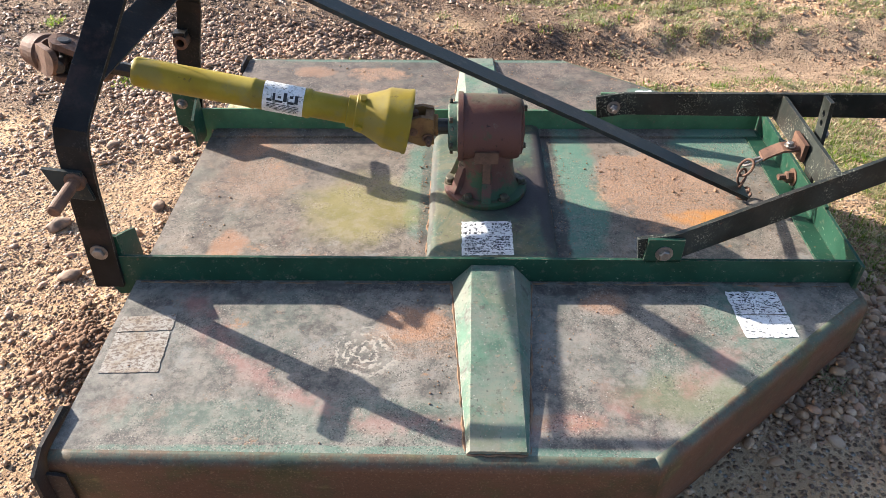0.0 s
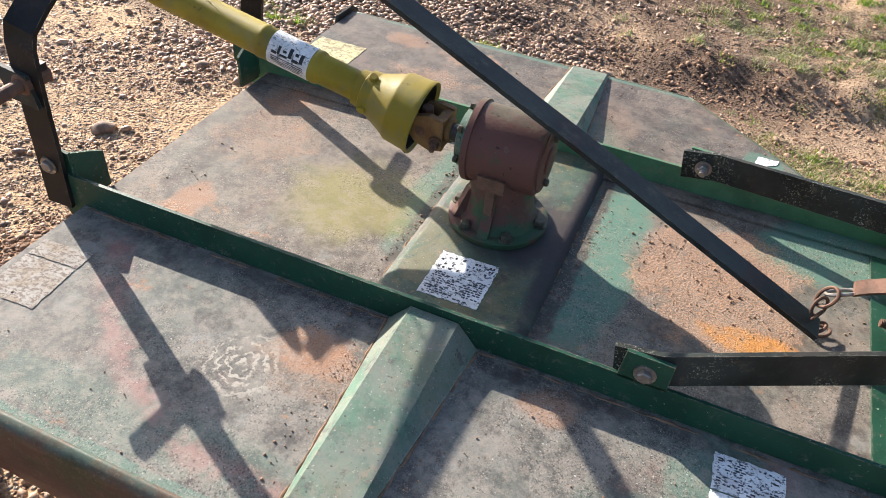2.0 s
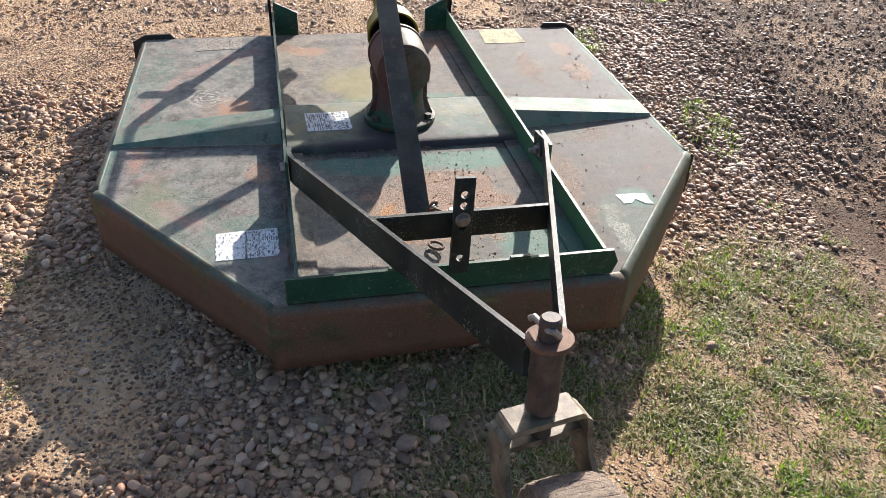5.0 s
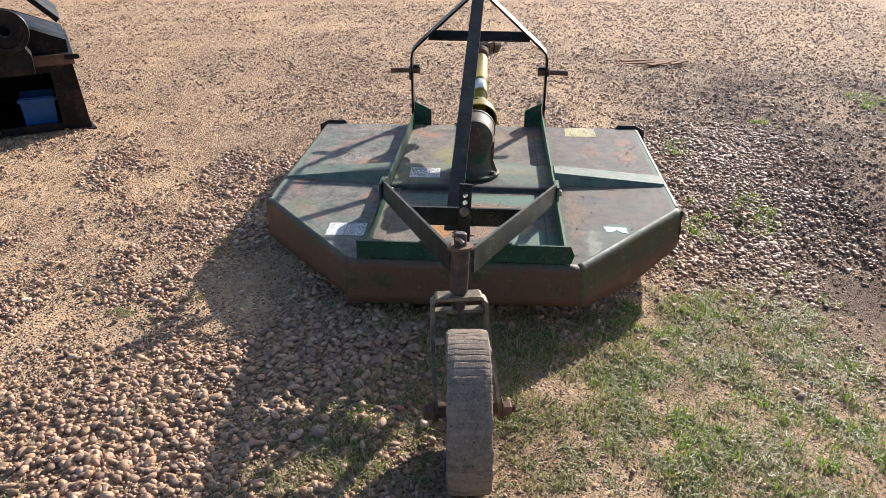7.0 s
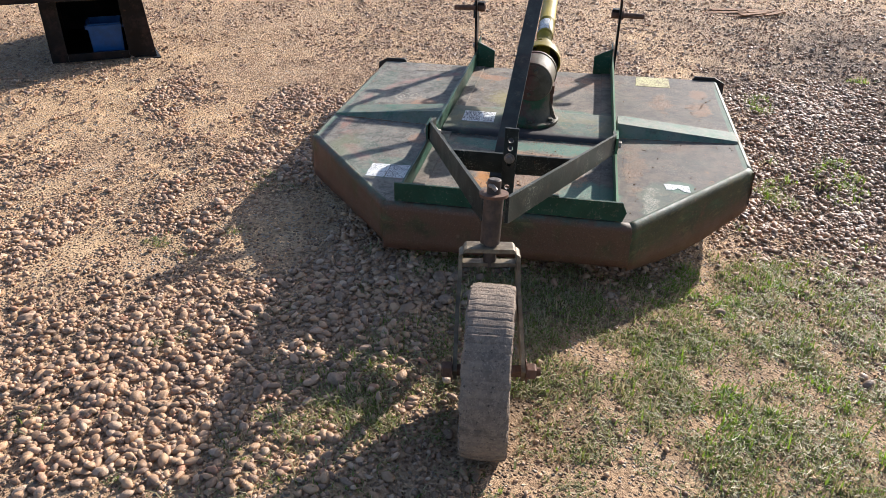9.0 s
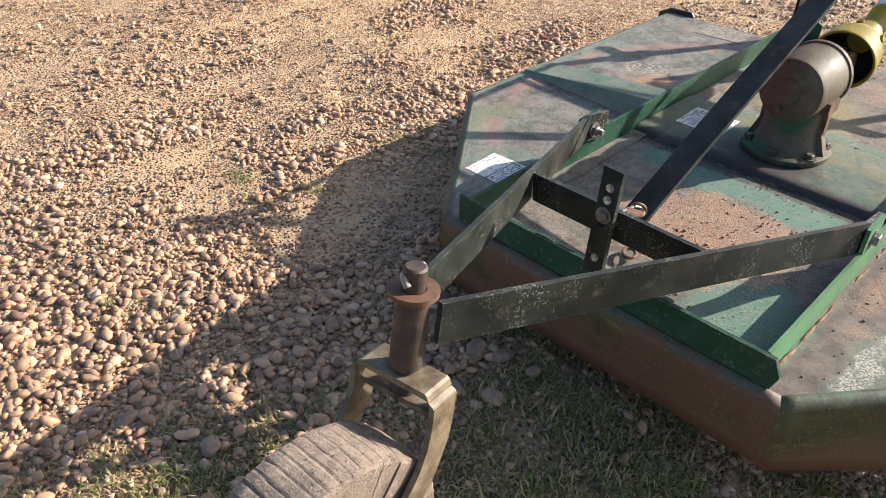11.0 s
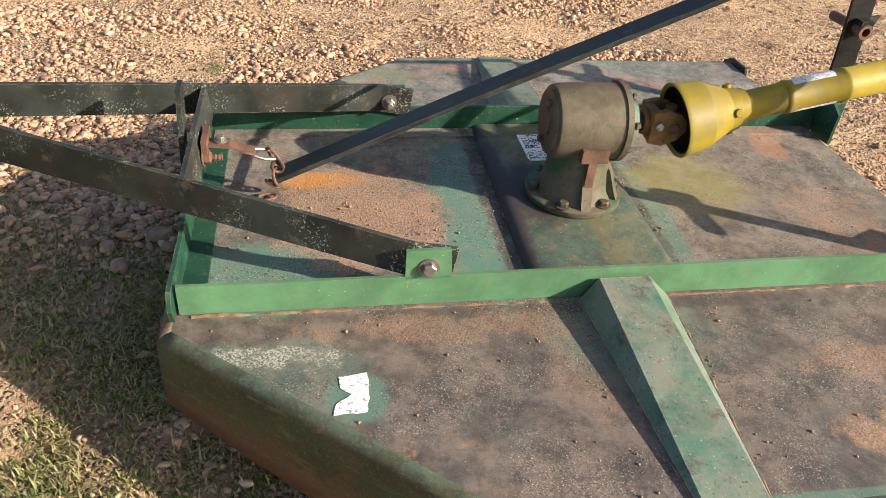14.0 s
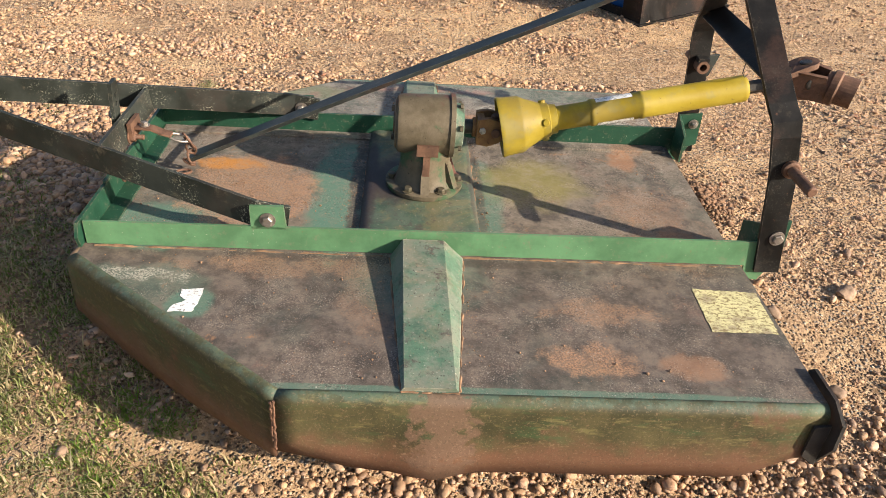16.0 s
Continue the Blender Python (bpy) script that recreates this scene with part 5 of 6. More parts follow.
    bolt(d, (-0.190, -0.0255, 0.386), (0.1, -1, -0.3), 0.010, 0.012, RUSTY, "", "pinch_bolt", 0.012)
    bolt(d, (-0.190, 0.0455, 0.408), (0, 1, 0), 0.009, 0.006, ZINC, "", "pinch_bolt", washer=False)
    bm = bmesh.new()
    rod(bm, j + Vector((-0.035, -0.036, 0)), j + Vector((-0.035, 0.040, 0)), 0.012, 14)
    rod(bm, j + Vector((-0.035, 0.002, -0.038)), j + Vector((-0.035, 0.002, 0.038)), 0.012, 14)
    part("cross_journal", bm, RUSTY, d)
    # inner steel bar, tractor-end joint
    bm = bmesh.new()
    lathe(bm, at(L - 0.02), at(L + 1), [(0, 0.017), (0.09, 0.017)], 6)
    part("profile_bar", bm, DARKIRON, d)
    e = at(L + 0.050)
    side = ax.cross(Vector((0, 0, 1))).normalized()
    up = side.cross(ax).normalized()

    def fork(bm, c, way, out, flat, reach, gap):
        """Two rounded forged ears that reach along way, gap apart across out."""
        for sgn in (-1, 1):
            ring = []
            for k in range(13):
                q = -math.pi / 2 + math.pi * k / 12
                ring.append(c + way * (reach - 0.030 + 0.032 * math.cos(q)) + flat * (0.033 * math.sin(q)) + out * (gap * sgn))
            ring += [c + flat * 0.034 + out * (gap * 0.62 * sgn) - way * 0.004, c - flat * 0.034 + out * (gap * 0.62 * sgn) - way * 0.004]
            slab(bm, ring, out * (0.014 * sgn))

    bm = bmesh.new()
    lathe(bm, e, e + ax, [(0, 0.029), (0.003, 0.034), (0.014, 0.037), (0.018, 0.032), (0.024, 0.037), (0.034, 0.039), (0.040, 0.033), (0.052, 0.038), (0.056, 0.030)], 24)
    f = e + ax * 0.052
    fork(bm, f, ax, up, side, 0.078, 0.033)
    part("outer_yoke", bm, RUSTY, d, "rusty forged yoke of the joint", 0.003)
    c = f + ax * 0.050
    bm = bmesh.new()
    for w in (up, side):
        lathe(bm, c - w * 0.047, c + w, [(0, 0.012), (0.002, 0.0165), (0.018, 0.0165), (0.020, 0.012), (0.074, 0.012), (0.076, 0.0165), (0.092, 0.0165), (0.094, 0.012)], 18)
    part("cross_journal", bm, DARKIRON, d)
    # tractor-end socket hanging aslant on the joint
    q = (ax * 0.80 + Vector((0.0, 0.55, -0.25))).normalized()
    s1 = q.cross(up).normalized()
    bm = bmesh.new()
    fork(bm, c + q * 0.056, -q, s1, up, 0.086, 0.033)
    pipe(bm, c + q * 0.050, c + q * 0.125, 0.038, 0.0215, 28)
    lathe(bm, c + q * 0.060, c + q, [(0, 0.0375), (0.004, 0.044), (0.020, 0.045), (0.025, 0.0375)], 28)
    part("socket_yoke", bm, RUSTY, d, "rusty splined socket at the tractor end", 0.002)
    # thin safety wire looping from the hitch
    bm = bmesh.new()
    pts = [Vector((-0.835, 0.03, 0.672)), Vector((-0.822, 0.055, 0.64)), Vector((-0.822, 0.052, 0.60)), Vector((-0.838, 0.034, 0.583)), Vector((-0.862, 0.0, 0.5795))]
    sweep(bm, pts, 0.0012, 6)
    part("tie_wire", bm, DARKIRON, d)


build_driveshaft()


def build_hitch():
    h = group_part("hitch_frame", cutter, (0, 0, 0), "black three-point hitch frame of bent flat bar")
    h.matrix_local = SKEW
    for s in (-1, 1):
        bm = bmesh.new()
        y = 0.340 * s
        o = 0.019 * s  # one leg leans further back than the other
        path = [(-0.893, y, D - 0.010), (-0.864 + o * 0.6, y, 0.450), (-0.846 + o, y, 0.555), (-0.841 + o, 0.333 * s, 0.588), (-0.830 + o, 0.305 * s, 0.620), (-0.772, 0.032 * s, 0.868)]
        wide = [(0.062, 0, 0), (0.062, 0, -0.004), (0.062, 0, -0.008), (0.062, 0, -0.014), (0.060, 0, -0.012), (0.060, 0, -0.010)]
        t = 0.010
        thick = [(0, t, 0), (0, t, 0), (0, t, 0.001), (0, t * 0.9, 0.004), (0, t * 0.72, 0.007), (0, t * 0.68, 0.0073)]
        thick = [(a, b, c * s) for a, b, c in thick]
        bar(bm, path, wide, thick)
        part("leg", bm, BLACK, h, bevel=0.0015)
        bolt(h, (-0.888, 0.3455 * s, D + 0.090), (0, s, 0), 0.013, 0.008, STEEL)
        # lower link pin through a clamp plate
        if s < 0:
            bm = bmesh.new()
            slab(bm, [(-0.916, -0.3455, 0.444), (-0.852, -0.3455, 0.436), (-0.862, -0.3455, 0.502), (-0.936, -0.3455, 0.512)], (0, -0.009, 0))
            part("clamp_plate", bm, STRAP, h, bevel=0.0015)
        bm = bmesh.new()
        rod(bm, (-0.868 + o * 0.5, 0.346 * s, 0.482), (-0.872 + o * 0.5, 0.452 * s, 0.478), 0.0125, 18, 0.003)
        lathe(bm, (-0.868 + o * 0.5, 0.346 * s, 0.482), (-0.872 + o * 0.5, 0.452 * s, 0.478), [(0, 0.021), (0.010, 0.021), (0.012, 0.016)], 18)
        part("link_pin", bm, RUSTY, h, "rusty lower link pin")
        bm = bmesh.new()
        pipe(bm, (-0.866 + o * 0.5, 0.3345 * s, 0.484), (-0.866 + o * 0.5, 0.300 * s, 0.484), 0.019, 0.011, 20)
        part("pin_bush", bm, RUSTY, h)
        bm = bmesh.new()
        box(bm, -0.882 + o * 0.5, -0.850 + o * 0.5, min(0.3345 * s, 0.304 * s), max(0.3345 * s, 0.304 * s), 0.496, 0.510)
        part("pin_lug", bm, BLACK, h, bevel=0.002)
    # plate across between the legs
    bm = bmesh.new()
    bar(bm, [(-0.838, -0.250, 0.664), (-0.812, 0.250, 0.664)], (-0.050, 0, 0.036), (0.0045, 0, 0.0062))
    part("cross_brace", bm, BLACK, h, "wet-looking black cross plate", 0.0012)
    # top: two ears with the top link pin
    bm = bmesh.new()
    for s in (-1, 1):
        slab(bm, [(-0.815, 0.024 * s, 0.845), (-0.740, 0.024 * s, 0.845), (-0.750, 0.024 * s, 0.955), (-0.805, 0.024 * s, 0.955)], (0, 0.009 * s, 0))
    part("top_link_ear", bm, BLACK, h, bevel=0.0015)
    bm = bmesh.new()
    rod(bm, (-0.778, -0.06, 0.925), (-0.778, 0.06, 0.925), 0.010, 14)
    part("top_link_pin", bm, RUSTY, h)
    # long strap from the top of the hitch down towards the tail
    bm = bmesh.new()
    a, b = Vector((-0.768, -0.012, 0.888)), Vector((0.592, -0.045, 0.246))
    dirn = (b - a).normalized()
    wid = Vector((0.03, 1, 0)).normalized()
    nrm = dirn.cross(wid).normalized()
    bar(bm, [a, a.lerp(b, 0.35) - nrm * 0.003, a.lerp(b, 0.7) + nrm * 0.002, b], tuple(wid * 0.055), tuple(nrm * 0.010))
    part("brace_strap", bm, STRAP, cutter, "long black flat-bar strap from hitch to tail", 0.0012)


build_hitch()


def build_tail():
    # two arms
    for s in (-1, 1):
        bm = bmesh.new()
        yb = 0.3215
        path = [(0.272, yb * s, 0.285), (0.345, yb * s, 0.297), (0.368, 0.315 * s, 0.3005), (1.208, 0.023 + 0.028 * s, 0.436)]
        bar(bm, path, (-0.010, 0, 0.066), (0, 0.010, 0))
        part("tail_arm", bm, BLACKARM, cutter, "black flat-bar tail arm spotted with lichen", 0.0014)
    bm = bmesh.new()
    slab(bm, [(0.718, -0.176, 0.322), (0.718, 0.200, 0.322), (0.726, 0.197, 0.388), (0.726, -0.173, 0.388)], (0.009, 0, 0))
    part("cross_bar", bm, BLACKARM, cutter, "lichen-spotted black cross bar between the arms", 0.0012)
    bm = bmesh.new()
    holed_strip(bm, (0.7535, 0.006, 0.366), (-0.06, 0.03, 1), (0, 1, -0.03), 0.040, [False, True, False, False, True, False, True, True, False], 0.0085, 0.010, 0.0243)
    part("height_bar", bm, BLACKARM, cutter, "drilled height-setting bar")
    bolt(cutter, (0.757, 0.006, 0.384), (1, 0, 0.06), 0.011, 0.009, STEEL)
    bolt(cutter, (0.718, 0.03, 0.335), (-1, 0, 0), 0.013, 0.014, RUSTY, "", "bolt", 0.022)
    # hinge strap and chain that hold the strap's end
    c = group_part("check_chain", cutter, (0, 0, 0), "rusty hinge strap with a short chain")
    bm = bmesh.new()
    box(bm, 0.707, 0.7175, -0.030, 0.040, 0.328, 0.374)
    part("hinge_plate", bm, RUSTY, c, bevel=0.002)
    bm = bmesh.new()
    bar(bm, [(0.708, 0.003, 0.352), (0.668, 0.002, 0.349), (0.640, 0.0, 0.336), (0.622, -0.006, 0.329)], (0, 0.036, 0.004), (0.001, 0, 0.006))
    part("hinge_leaf", bm, RUSTY, c, "rusty red hinge leaf", 0.0015)
    bolt(c, (0.686, 0.0, 0.3545), (0, 0, 1), 0.009, 0.008, STEEL)
    links = [((0.606, -0.012, 0.318), (0.026, 0.006, 0.009), (0.0, 0.012, -0.004), STEEL), ((0.586, -0.022, 0.306), (0.010, 0.003, 0.022), (0.010, -0.012, 0.0), RUSTY),
             ((0.582, -0.024, 0.282), (0.002, 0.008, 0.018), (0.011, 0.004, 0.0), RUSTY), ((0.584, -0.026, 0.258), (0.004, -0.004, 0.019), (0.006, 0.011, 0.0), RUSTY),
             ((0.594, -0.030, 0.238), (0.014, 0.002, 0.010), (0.0, 0.011, 0.002), RUSTY), ((0.606, -0.012, 0.217), (0.017, 0.012, 0.002), (0.008, -0.010, 0.0), RUSTY)]
    for o, long, short, mat in links:
        o, long, short = Vector(o), Vector(long), Vector(short)
        bm = bmesh.new()
        sweep(bm, [o + long * math.cos(q) * (1.0 if abs(math.cos(q)) < 0.8 else 0.95) + short * math.sin(q) for q in (2 * math.pi * k / 16 for k in range(16))], 0.0034, 8, closed=True)
        part("chain_link", bm, mat, c, smooth=True)
    # upright tube, pin and washer
    t = group_part("tail_wheel", cutter, (0, 0, 0), "dusty laminated rubber tail wheel in a steel fork")
    t.matrix_local = Matrix.Translation((1.240, 0.0175, 0.0)) @ Matrix.Rotation(radians(9.7), 4, "Z") @ Matrix.Translation((-1.2056, 0, 0))
    bm = bmesh.new()
    pipe(bm, (1.2385, 0.0175, 0.361), (1.2235, 0.021, 0.478), 0.0240, 0.0180, 28)
    part("pivot_tube", bm, PIVOT, cutter, "upright pivot tube", smooth=True)
    bm = bmesh.new()
    rod(bm, (1.2135, 0, 0.300), (1.184, 0.006, 0.520), 0.0165, 20, 0.003)
    part("king_pin", bm, PIVOT, t, smooth=True)
    bm = bmesh.new()
    pipe(bm, (1.1895, 0.0055, 0.4785), (1.1886, 0.0055, 0.4860), 0.0350, 0.0175, 32)
    part("washer", bm, RUSTY, t, smooth=True)
    bm = bmesh.new()
    sweep(bm, [(1.207, 0.010, 0.500), (1.204, 0.001, 0.510), (1.198, -0.004, 0.508), (1.156, -0.004, 0.500), (1.151, -0.008, 0.494)], 0.0052, 10)
    part("cotter_pin", bm, STEEL, t)
    # fork
    cx, cz, R, W = 1.420, 0.140, 0.203, 0.0525
    bm = bmesh.new()
    lean = (0.053, 0, 0.0070)
    turn = [(1.2110, -0.0700, 0.334), (1.2105, -0.0680, 0.341), (1.2092, -0.0630, 0.3465), (1.2085, -0.0560, 0.349)]
    bar(bm, turn + [(x, -y, z) for x, y, z in turn[::-1]], lean, [(0, 0.0095, 0.001), (0, 0.0080, 0.006), (-0.001, 0.0045, 0.009), (-0.0013, 0, 0.010)] + [(-0.0013, 0, 0.010), (-0.001, -0.0045, 0.009), (0, -0.0080, 0.006), (0, -0.0095, 0.001)])
    bar(bm, [(1.2130, -0.0650, 0.309), (1.2130, 0.0650, 0.309)], (0.030, 0, 0.0040), (-0.0013, 0, 0.009))
    part("fork_crown", bm, FORK, t, "dust-coated bent top of the wheel fork", bevel=0.0015)
    for s in (-1, 1):
        bm = bmesh.new()
        bar(bm, [(1.2110, 0.0700 * s, 0.3355), (1.2180, 0.0705 * s, 0.300), (1.2320, 0.0718 * s, 0.266), (1.2580, 0.0738 * s, 0.234), (1.3020, 0.0760 * s, 0.203), (1.4330, 0.0790 * s, 0.134)],
            [(0.0525, 0, 0.0070), (0.0520, 0, 0.0110), (0.0480, 0, 0.0220), (0.0380, 0, 0.0340), (0.0270, 0, 0.0420), (0.0210, 0, 0.0420)], (0, 0.0095, 0))
        part("fork_leg", bm, FORK, t, bevel=0.0015)
        bolt(t, (cx, 0.0852 * s, cz), (0, s, 0), 0.020, 0.022, RUSTY, "rusty axle nut", "axle_nut", 0.012 if s > 0 else 0.0)
    bm = bmesh.new()
    rod(bm, (cx, -0.085, cz), (cx, 0.085, cz), 0.014, 16)
    part("axle", bm, RUSTY, t)
    bm = bmesh.new()
    lathe(bm, (0, -W + 0.004, 0), (0, 1, 0), [(0, 0.0145), (0, 0.095), (0.004, 0.100), (2 * W - 0.012, 0.100), (2 * W - 0.008, 0.095), (2 * W - 0.008, 0.0145)], 36, closed=True)
    # the worn hub lets the wheel stand a little askew in its fork
    askew = Matrix.Translation((cx, 0, cz)) @ Matrix.Rotation(radians(-5.0), 4, "Z")
    part("wheel_disc", bm, DUSTED, t, "dust-caked steel wheel disc", smooth=True).matrix_local = askew
    # tread of rubber pieces pressed side by side round the rim
    n = 66
    rs = random.Random(5)
    shapes = []
    for k in range(8):
        bm = bmesh.new()
        r0, r1 = 0.098, R + rs.uniform(-0.0014, 0.0)
        half = math.pi / n * 1.0
        ring = []
        for u, drop in ((-1, 0.009), (-0.94, 0.0035), (-0.66, 0.0008), (-0.2, 0.0), (0.25, 0.0), (0.66, 0.0008), (0.94, 0.0035), (1, 0.009)):
            o = rs.uniform(-0.0011, 0.0011) - drop
            yy = u * W + rs.uniform(-0.0016, 0.0016)
            ring.append([bm.verts.new((r * math.sin(a), yy, r * math.cos(a))) for r, a in ((r0, -half), (r1 - 0.0012 + o, -half), (r1 + o, -half * 0.6), (r1 + o, half * 0.6), (r1 - 0.0012 + o, half), (r0, half))])
        for a, b in zip(ring, ring[1:]):
            for i in range(6):
                bm.faces.new((a[i], a[(i + 1) % 6], b[(i + 1) % 6], b[i]))
        bm.faces.new(ring[0][::-1])
        bm.faces.new(ring[-1])
        bmesh.ops.recalc_face_normals(bm, faces=bm.faces)
        me = bpy.data.meshes.new("tread_block")
        bm.to_mesh(me)
        bm.free()
        me.materials.append(TYRE)
        shapes.append(me)
    for k in range(n):
        ob = new("tread_block", shapes[rs.randrange(8)])
        ob.parent = t
        ob.matrix_local = askew @ Matrix.Rotation(2 * math.pi * k / n, 4, "Y") @ Matrix.Rotation(rs.uniform(-0.012, 0.012), 4, "Z")


build_tail()


def build_sticker(name, pts, z, material, label, seed):
    bm = bmesh.new()
    rs = random.Random(seed)
    ring = []
    n = len(pts)
    for i in range(n):
        a, b = Vector(pts[i]), Vector(pts[(i + 1) % n])
        m = max(2, int((b - a).length / 0.007))
        for k in range(m):
            p = a.lerp(b, k / m)
            ring.append((p.x + rs.uniform(-0.0014, 0.0014), p.y + rs.uniform(-0.0014, 0.0014), z))
    slab(bm, ring, (0, 0, 0.0008))
    return part(name, bm, material, cutter, label)


def build_print(decal, pts, z, rows, seed, gap):
    """Worn print too small to read: broken bars in rows, inside the decal's four corners."""
    a, b, c, d = [Vector((*p, z)) for p in pts]
    rs = random.Random(seed)
    bm = bmesh.new()

    def at(u, v):
        return a.lerp(b, u).lerp(d.lerp(c, u), v)

    for v0, v1, n, fill in rows:
        for k in range(n):
            v = v0 + (v1 - v0) * (k + 0.25) / n
            h = (v1 - v0) / n * 0.5
            u = 0.06
            while u < 0.93:
                w = rs.uniform(0.012, 0.07)
                if rs.random() < fill:
                    e = min(u + w, 0.95)
                    slab(bm, [at(u, v), at(e, v), at(e, v + h * rs.uniform(0.7, 1.2)), at(u, v + h)], (0, 0, 0.0005))
                u += w + rs.uniform(0.01, gap)
    tagged(part("print", bm, INK, decal), "worn black print", "", "", "stuff")


P1 = [(-0.107, -0.144), (0.011, -0.138), (0.012, -0.266), (-0.107, -0.271)]
P2 = [(0.465, -0.365), (0.575, -0.361), (0.577, -0.432), (0.468, -0.434)]
P3 = [(0.468, -0.438), (0.577, -0.436), (0.579, -0.499), (0.471, -0.503)]
ob = build_sticker("decal", P1, D + 0.0187, WHITE, "scuffed white warning decal beside the gearbox", 1)
build_print(ob, P1, D + 0.0196, ((0.05, 0.40, 4, 0.30), (0.45, 0.97, 11, 0.62)), 61, 0.04)
ob = build_sticker("decal", P2, D + 0.0006, WHITE, "scuffed white upper half of a split warning decal", 2)
build_print(ob, P2, D + 0.0015, ((0.10, 0.92, 12, 0.35),), 62, 0.05)
ob = build_sticker("decal", P3, D + 0.0006, WHITECLEAN, "scuffed white lower half of a split warning decal", 6)
build_print(ob, P3, D + 0.0015, ((0.10, 0.92, 12, 0.10),), 63, 0.08)
build_sticker("decal", [(-0.820, -0.462), (-0.708, -0.455), (-0.706, -0.500), (-0.818, -0.506)], D + 0.0006, PALE, "dirty faded decal flecked with mud", 3)
build_sticker("decal", [(-0.818, -0.510), (-0.706, -0.504), (-0.698, -0.614), (-0.812, -0.619)], D + 0.0006, PALE, "dirty faded decal flecked with mud", 7)
P4 = [(-0.675, 0.431), (-0.825, 0.438), (-0.820, 0.587), (-0.671, 0.586)]
ob = build_sticker("decal", P4, D + 0.0006, CREAM, "yellowed worn instruction decal", 4)
build_sticker("decal", [(0.480, 0.501), (0.435, 0.496), (0.434, 0.534), (0.440, 0.576), (0.492, 0.579), (0.485, 0.556), (0.472, 0.550), (0.463, 0.538), (0.480, 0.526)], D + 0.0006, WHITECLEAN, "torn remnant of a white decal", 5)

# ---------------------------------------------------------------- machine parked behind


def build_machine():
    mch = new("farm_implement")
    u = Vector((0.527, -0.85, 0)).normalized()   # along the open face, away from the cutter
    v = Vector((-u.y, u.x, 0)) * -1             # into the machine
    if v.x > 0:
        v = -v
    tagged(mch, "black machine housing with open end holding a blue crate", "machinery")
    mch.matrix_world = Matrix(((u.x, v.x, 0, -1.29), (u.y, v.y, 0, -2.43), (0, 0, 1, 0), (0, 0, 0, 1)))
    Wd, Dp, Ht = 0.54, 0.9, 0.44

    def wall(name, pts, vec, mat=MACHINE, label="", bev=0.003):
        bm = bmesh.new()
        slab(bm, pts, vec)
        return part(name, bm, mat, mch, label, bev)

    # end frame round the opening: two posts, sill, head; the near post leans
    wall("post", [(-0.042, 0, 0.015), (0.11, 0, 0.015), (0.12, 0, Ht), (-0.004, 0, Ht)], (0, 0.02, 0))
    wall("post", [(0.450, 0, 0.015), (Wd, 0, 0.015), (Wd, 0, Ht), (0.450, 0, Ht)], (0, 0.02, 0))
    # black sheet added over the ground to keep the inside in deep shade
    wall("shade_floor", [(-0.020, 0.022, 0.016), (Wd - 0.014, 0.022, 0.016), (Wd - 0.014, Dp - 0.014, 0.016), (0.080, Dp - 0.014, 0.016)], (0, 0, 0.005), bev=0)
    wall("sill", [(0.111, 0, 0.015), (0.449, 0, 0.015), (0.449, 0, 0.060), (0.111, 0, 0.060)], (0, 0.02, 0))
    wall("head", [(0.113, 0, 0.36), (0.449, 0, 0.36), (0.449, 0, Ht), (0.117, 0, Ht)], (0, 0.02, 0))
    wall("side_wall", [(-0.040, 0.021, 0.015), (0.060, Dp, 0.015), (0.100, Dp, Ht), (-0.002, 0.021, Ht)], (0.012, 0, 0))
    wall("side_wall", [(Wd, 0.021, 0.015), (Wd, Dp, 0.015), (Wd, Dp, Ht), (Wd, 0.021, Ht)], (-0.012, 0, 0))
    wall("back_wall", [(0.075, Dp - 0.012, 0.015), (Wd - 0.013, Dp - 0.012, 0.015), (Wd - 0.013, Dp - 0.012, Ht), (0.115, Dp - 0.012, Ht)], (0, 0.012, 0))
    wall("skid", [(-0.065, -0.03, 0.0), (-0.020, -0.03, 0.0), (0.090, Dp, 0.0), (0.045, Dp, 0.0)], (0, 0, 0.014))
    wall("roof_plate", [(-0.02, -0.05, Ht + 0.001), (Wd + 0.02, -0.05, Ht + 0.001), (Wd + 0.02, Dp, Ht + 0.001), (-0.02, Dp, Ht + 0.001)], (0, 0, 0.03))
    wall("lip", [(-0.02, -0.052, Ht - 0.03), (Wd + 0.02, -0.052, Ht - 0.03), (Wd + 0.02, -0.052, Ht + 0.03), (-0.02, -0.052, Ht + 0.03)], (0, -0.01, 0), RUSTY, "rust-brown front lip")
    bm = bmesh.new()
    rod(bm, (-0.05, -0.06, Ht + 0.012), (0.03, -0.06, Ht + 0.012), 0.014, 12)
    part("hinge_pin", bm, MACHINE, mch)
    # sloping hopper above
    wall("hopper_side", [(0.0, 0.0, Ht + 0.032), (0.5, 0.0, Ht + 0.032), (0.5, 0.0, Ht + 0.24), (0.26, 0.0, Ht + 0.21), (0.0, 0.0, Ht + 0.10)], (0, 0.012, 0))
    wall("hopper_side", [(0.0, 0.62, Ht + 0.032), (0.5, 0.62, Ht + 0.032), (0.5, 0.62, Ht + 0.24), (0.26, 0.62, Ht + 0.21), (0.0, 0.62, Ht + 0.10)], (0, 0.012, 0))
    wall("hopper_slope", [(0.0, 0.013, Ht + 0.10), (0.26, 0.013, Ht + 0.205), (0.26, 0.619, Ht + 0.205), (0.0, 0.619, Ht + 0.10)], (0, 0, -0.012))
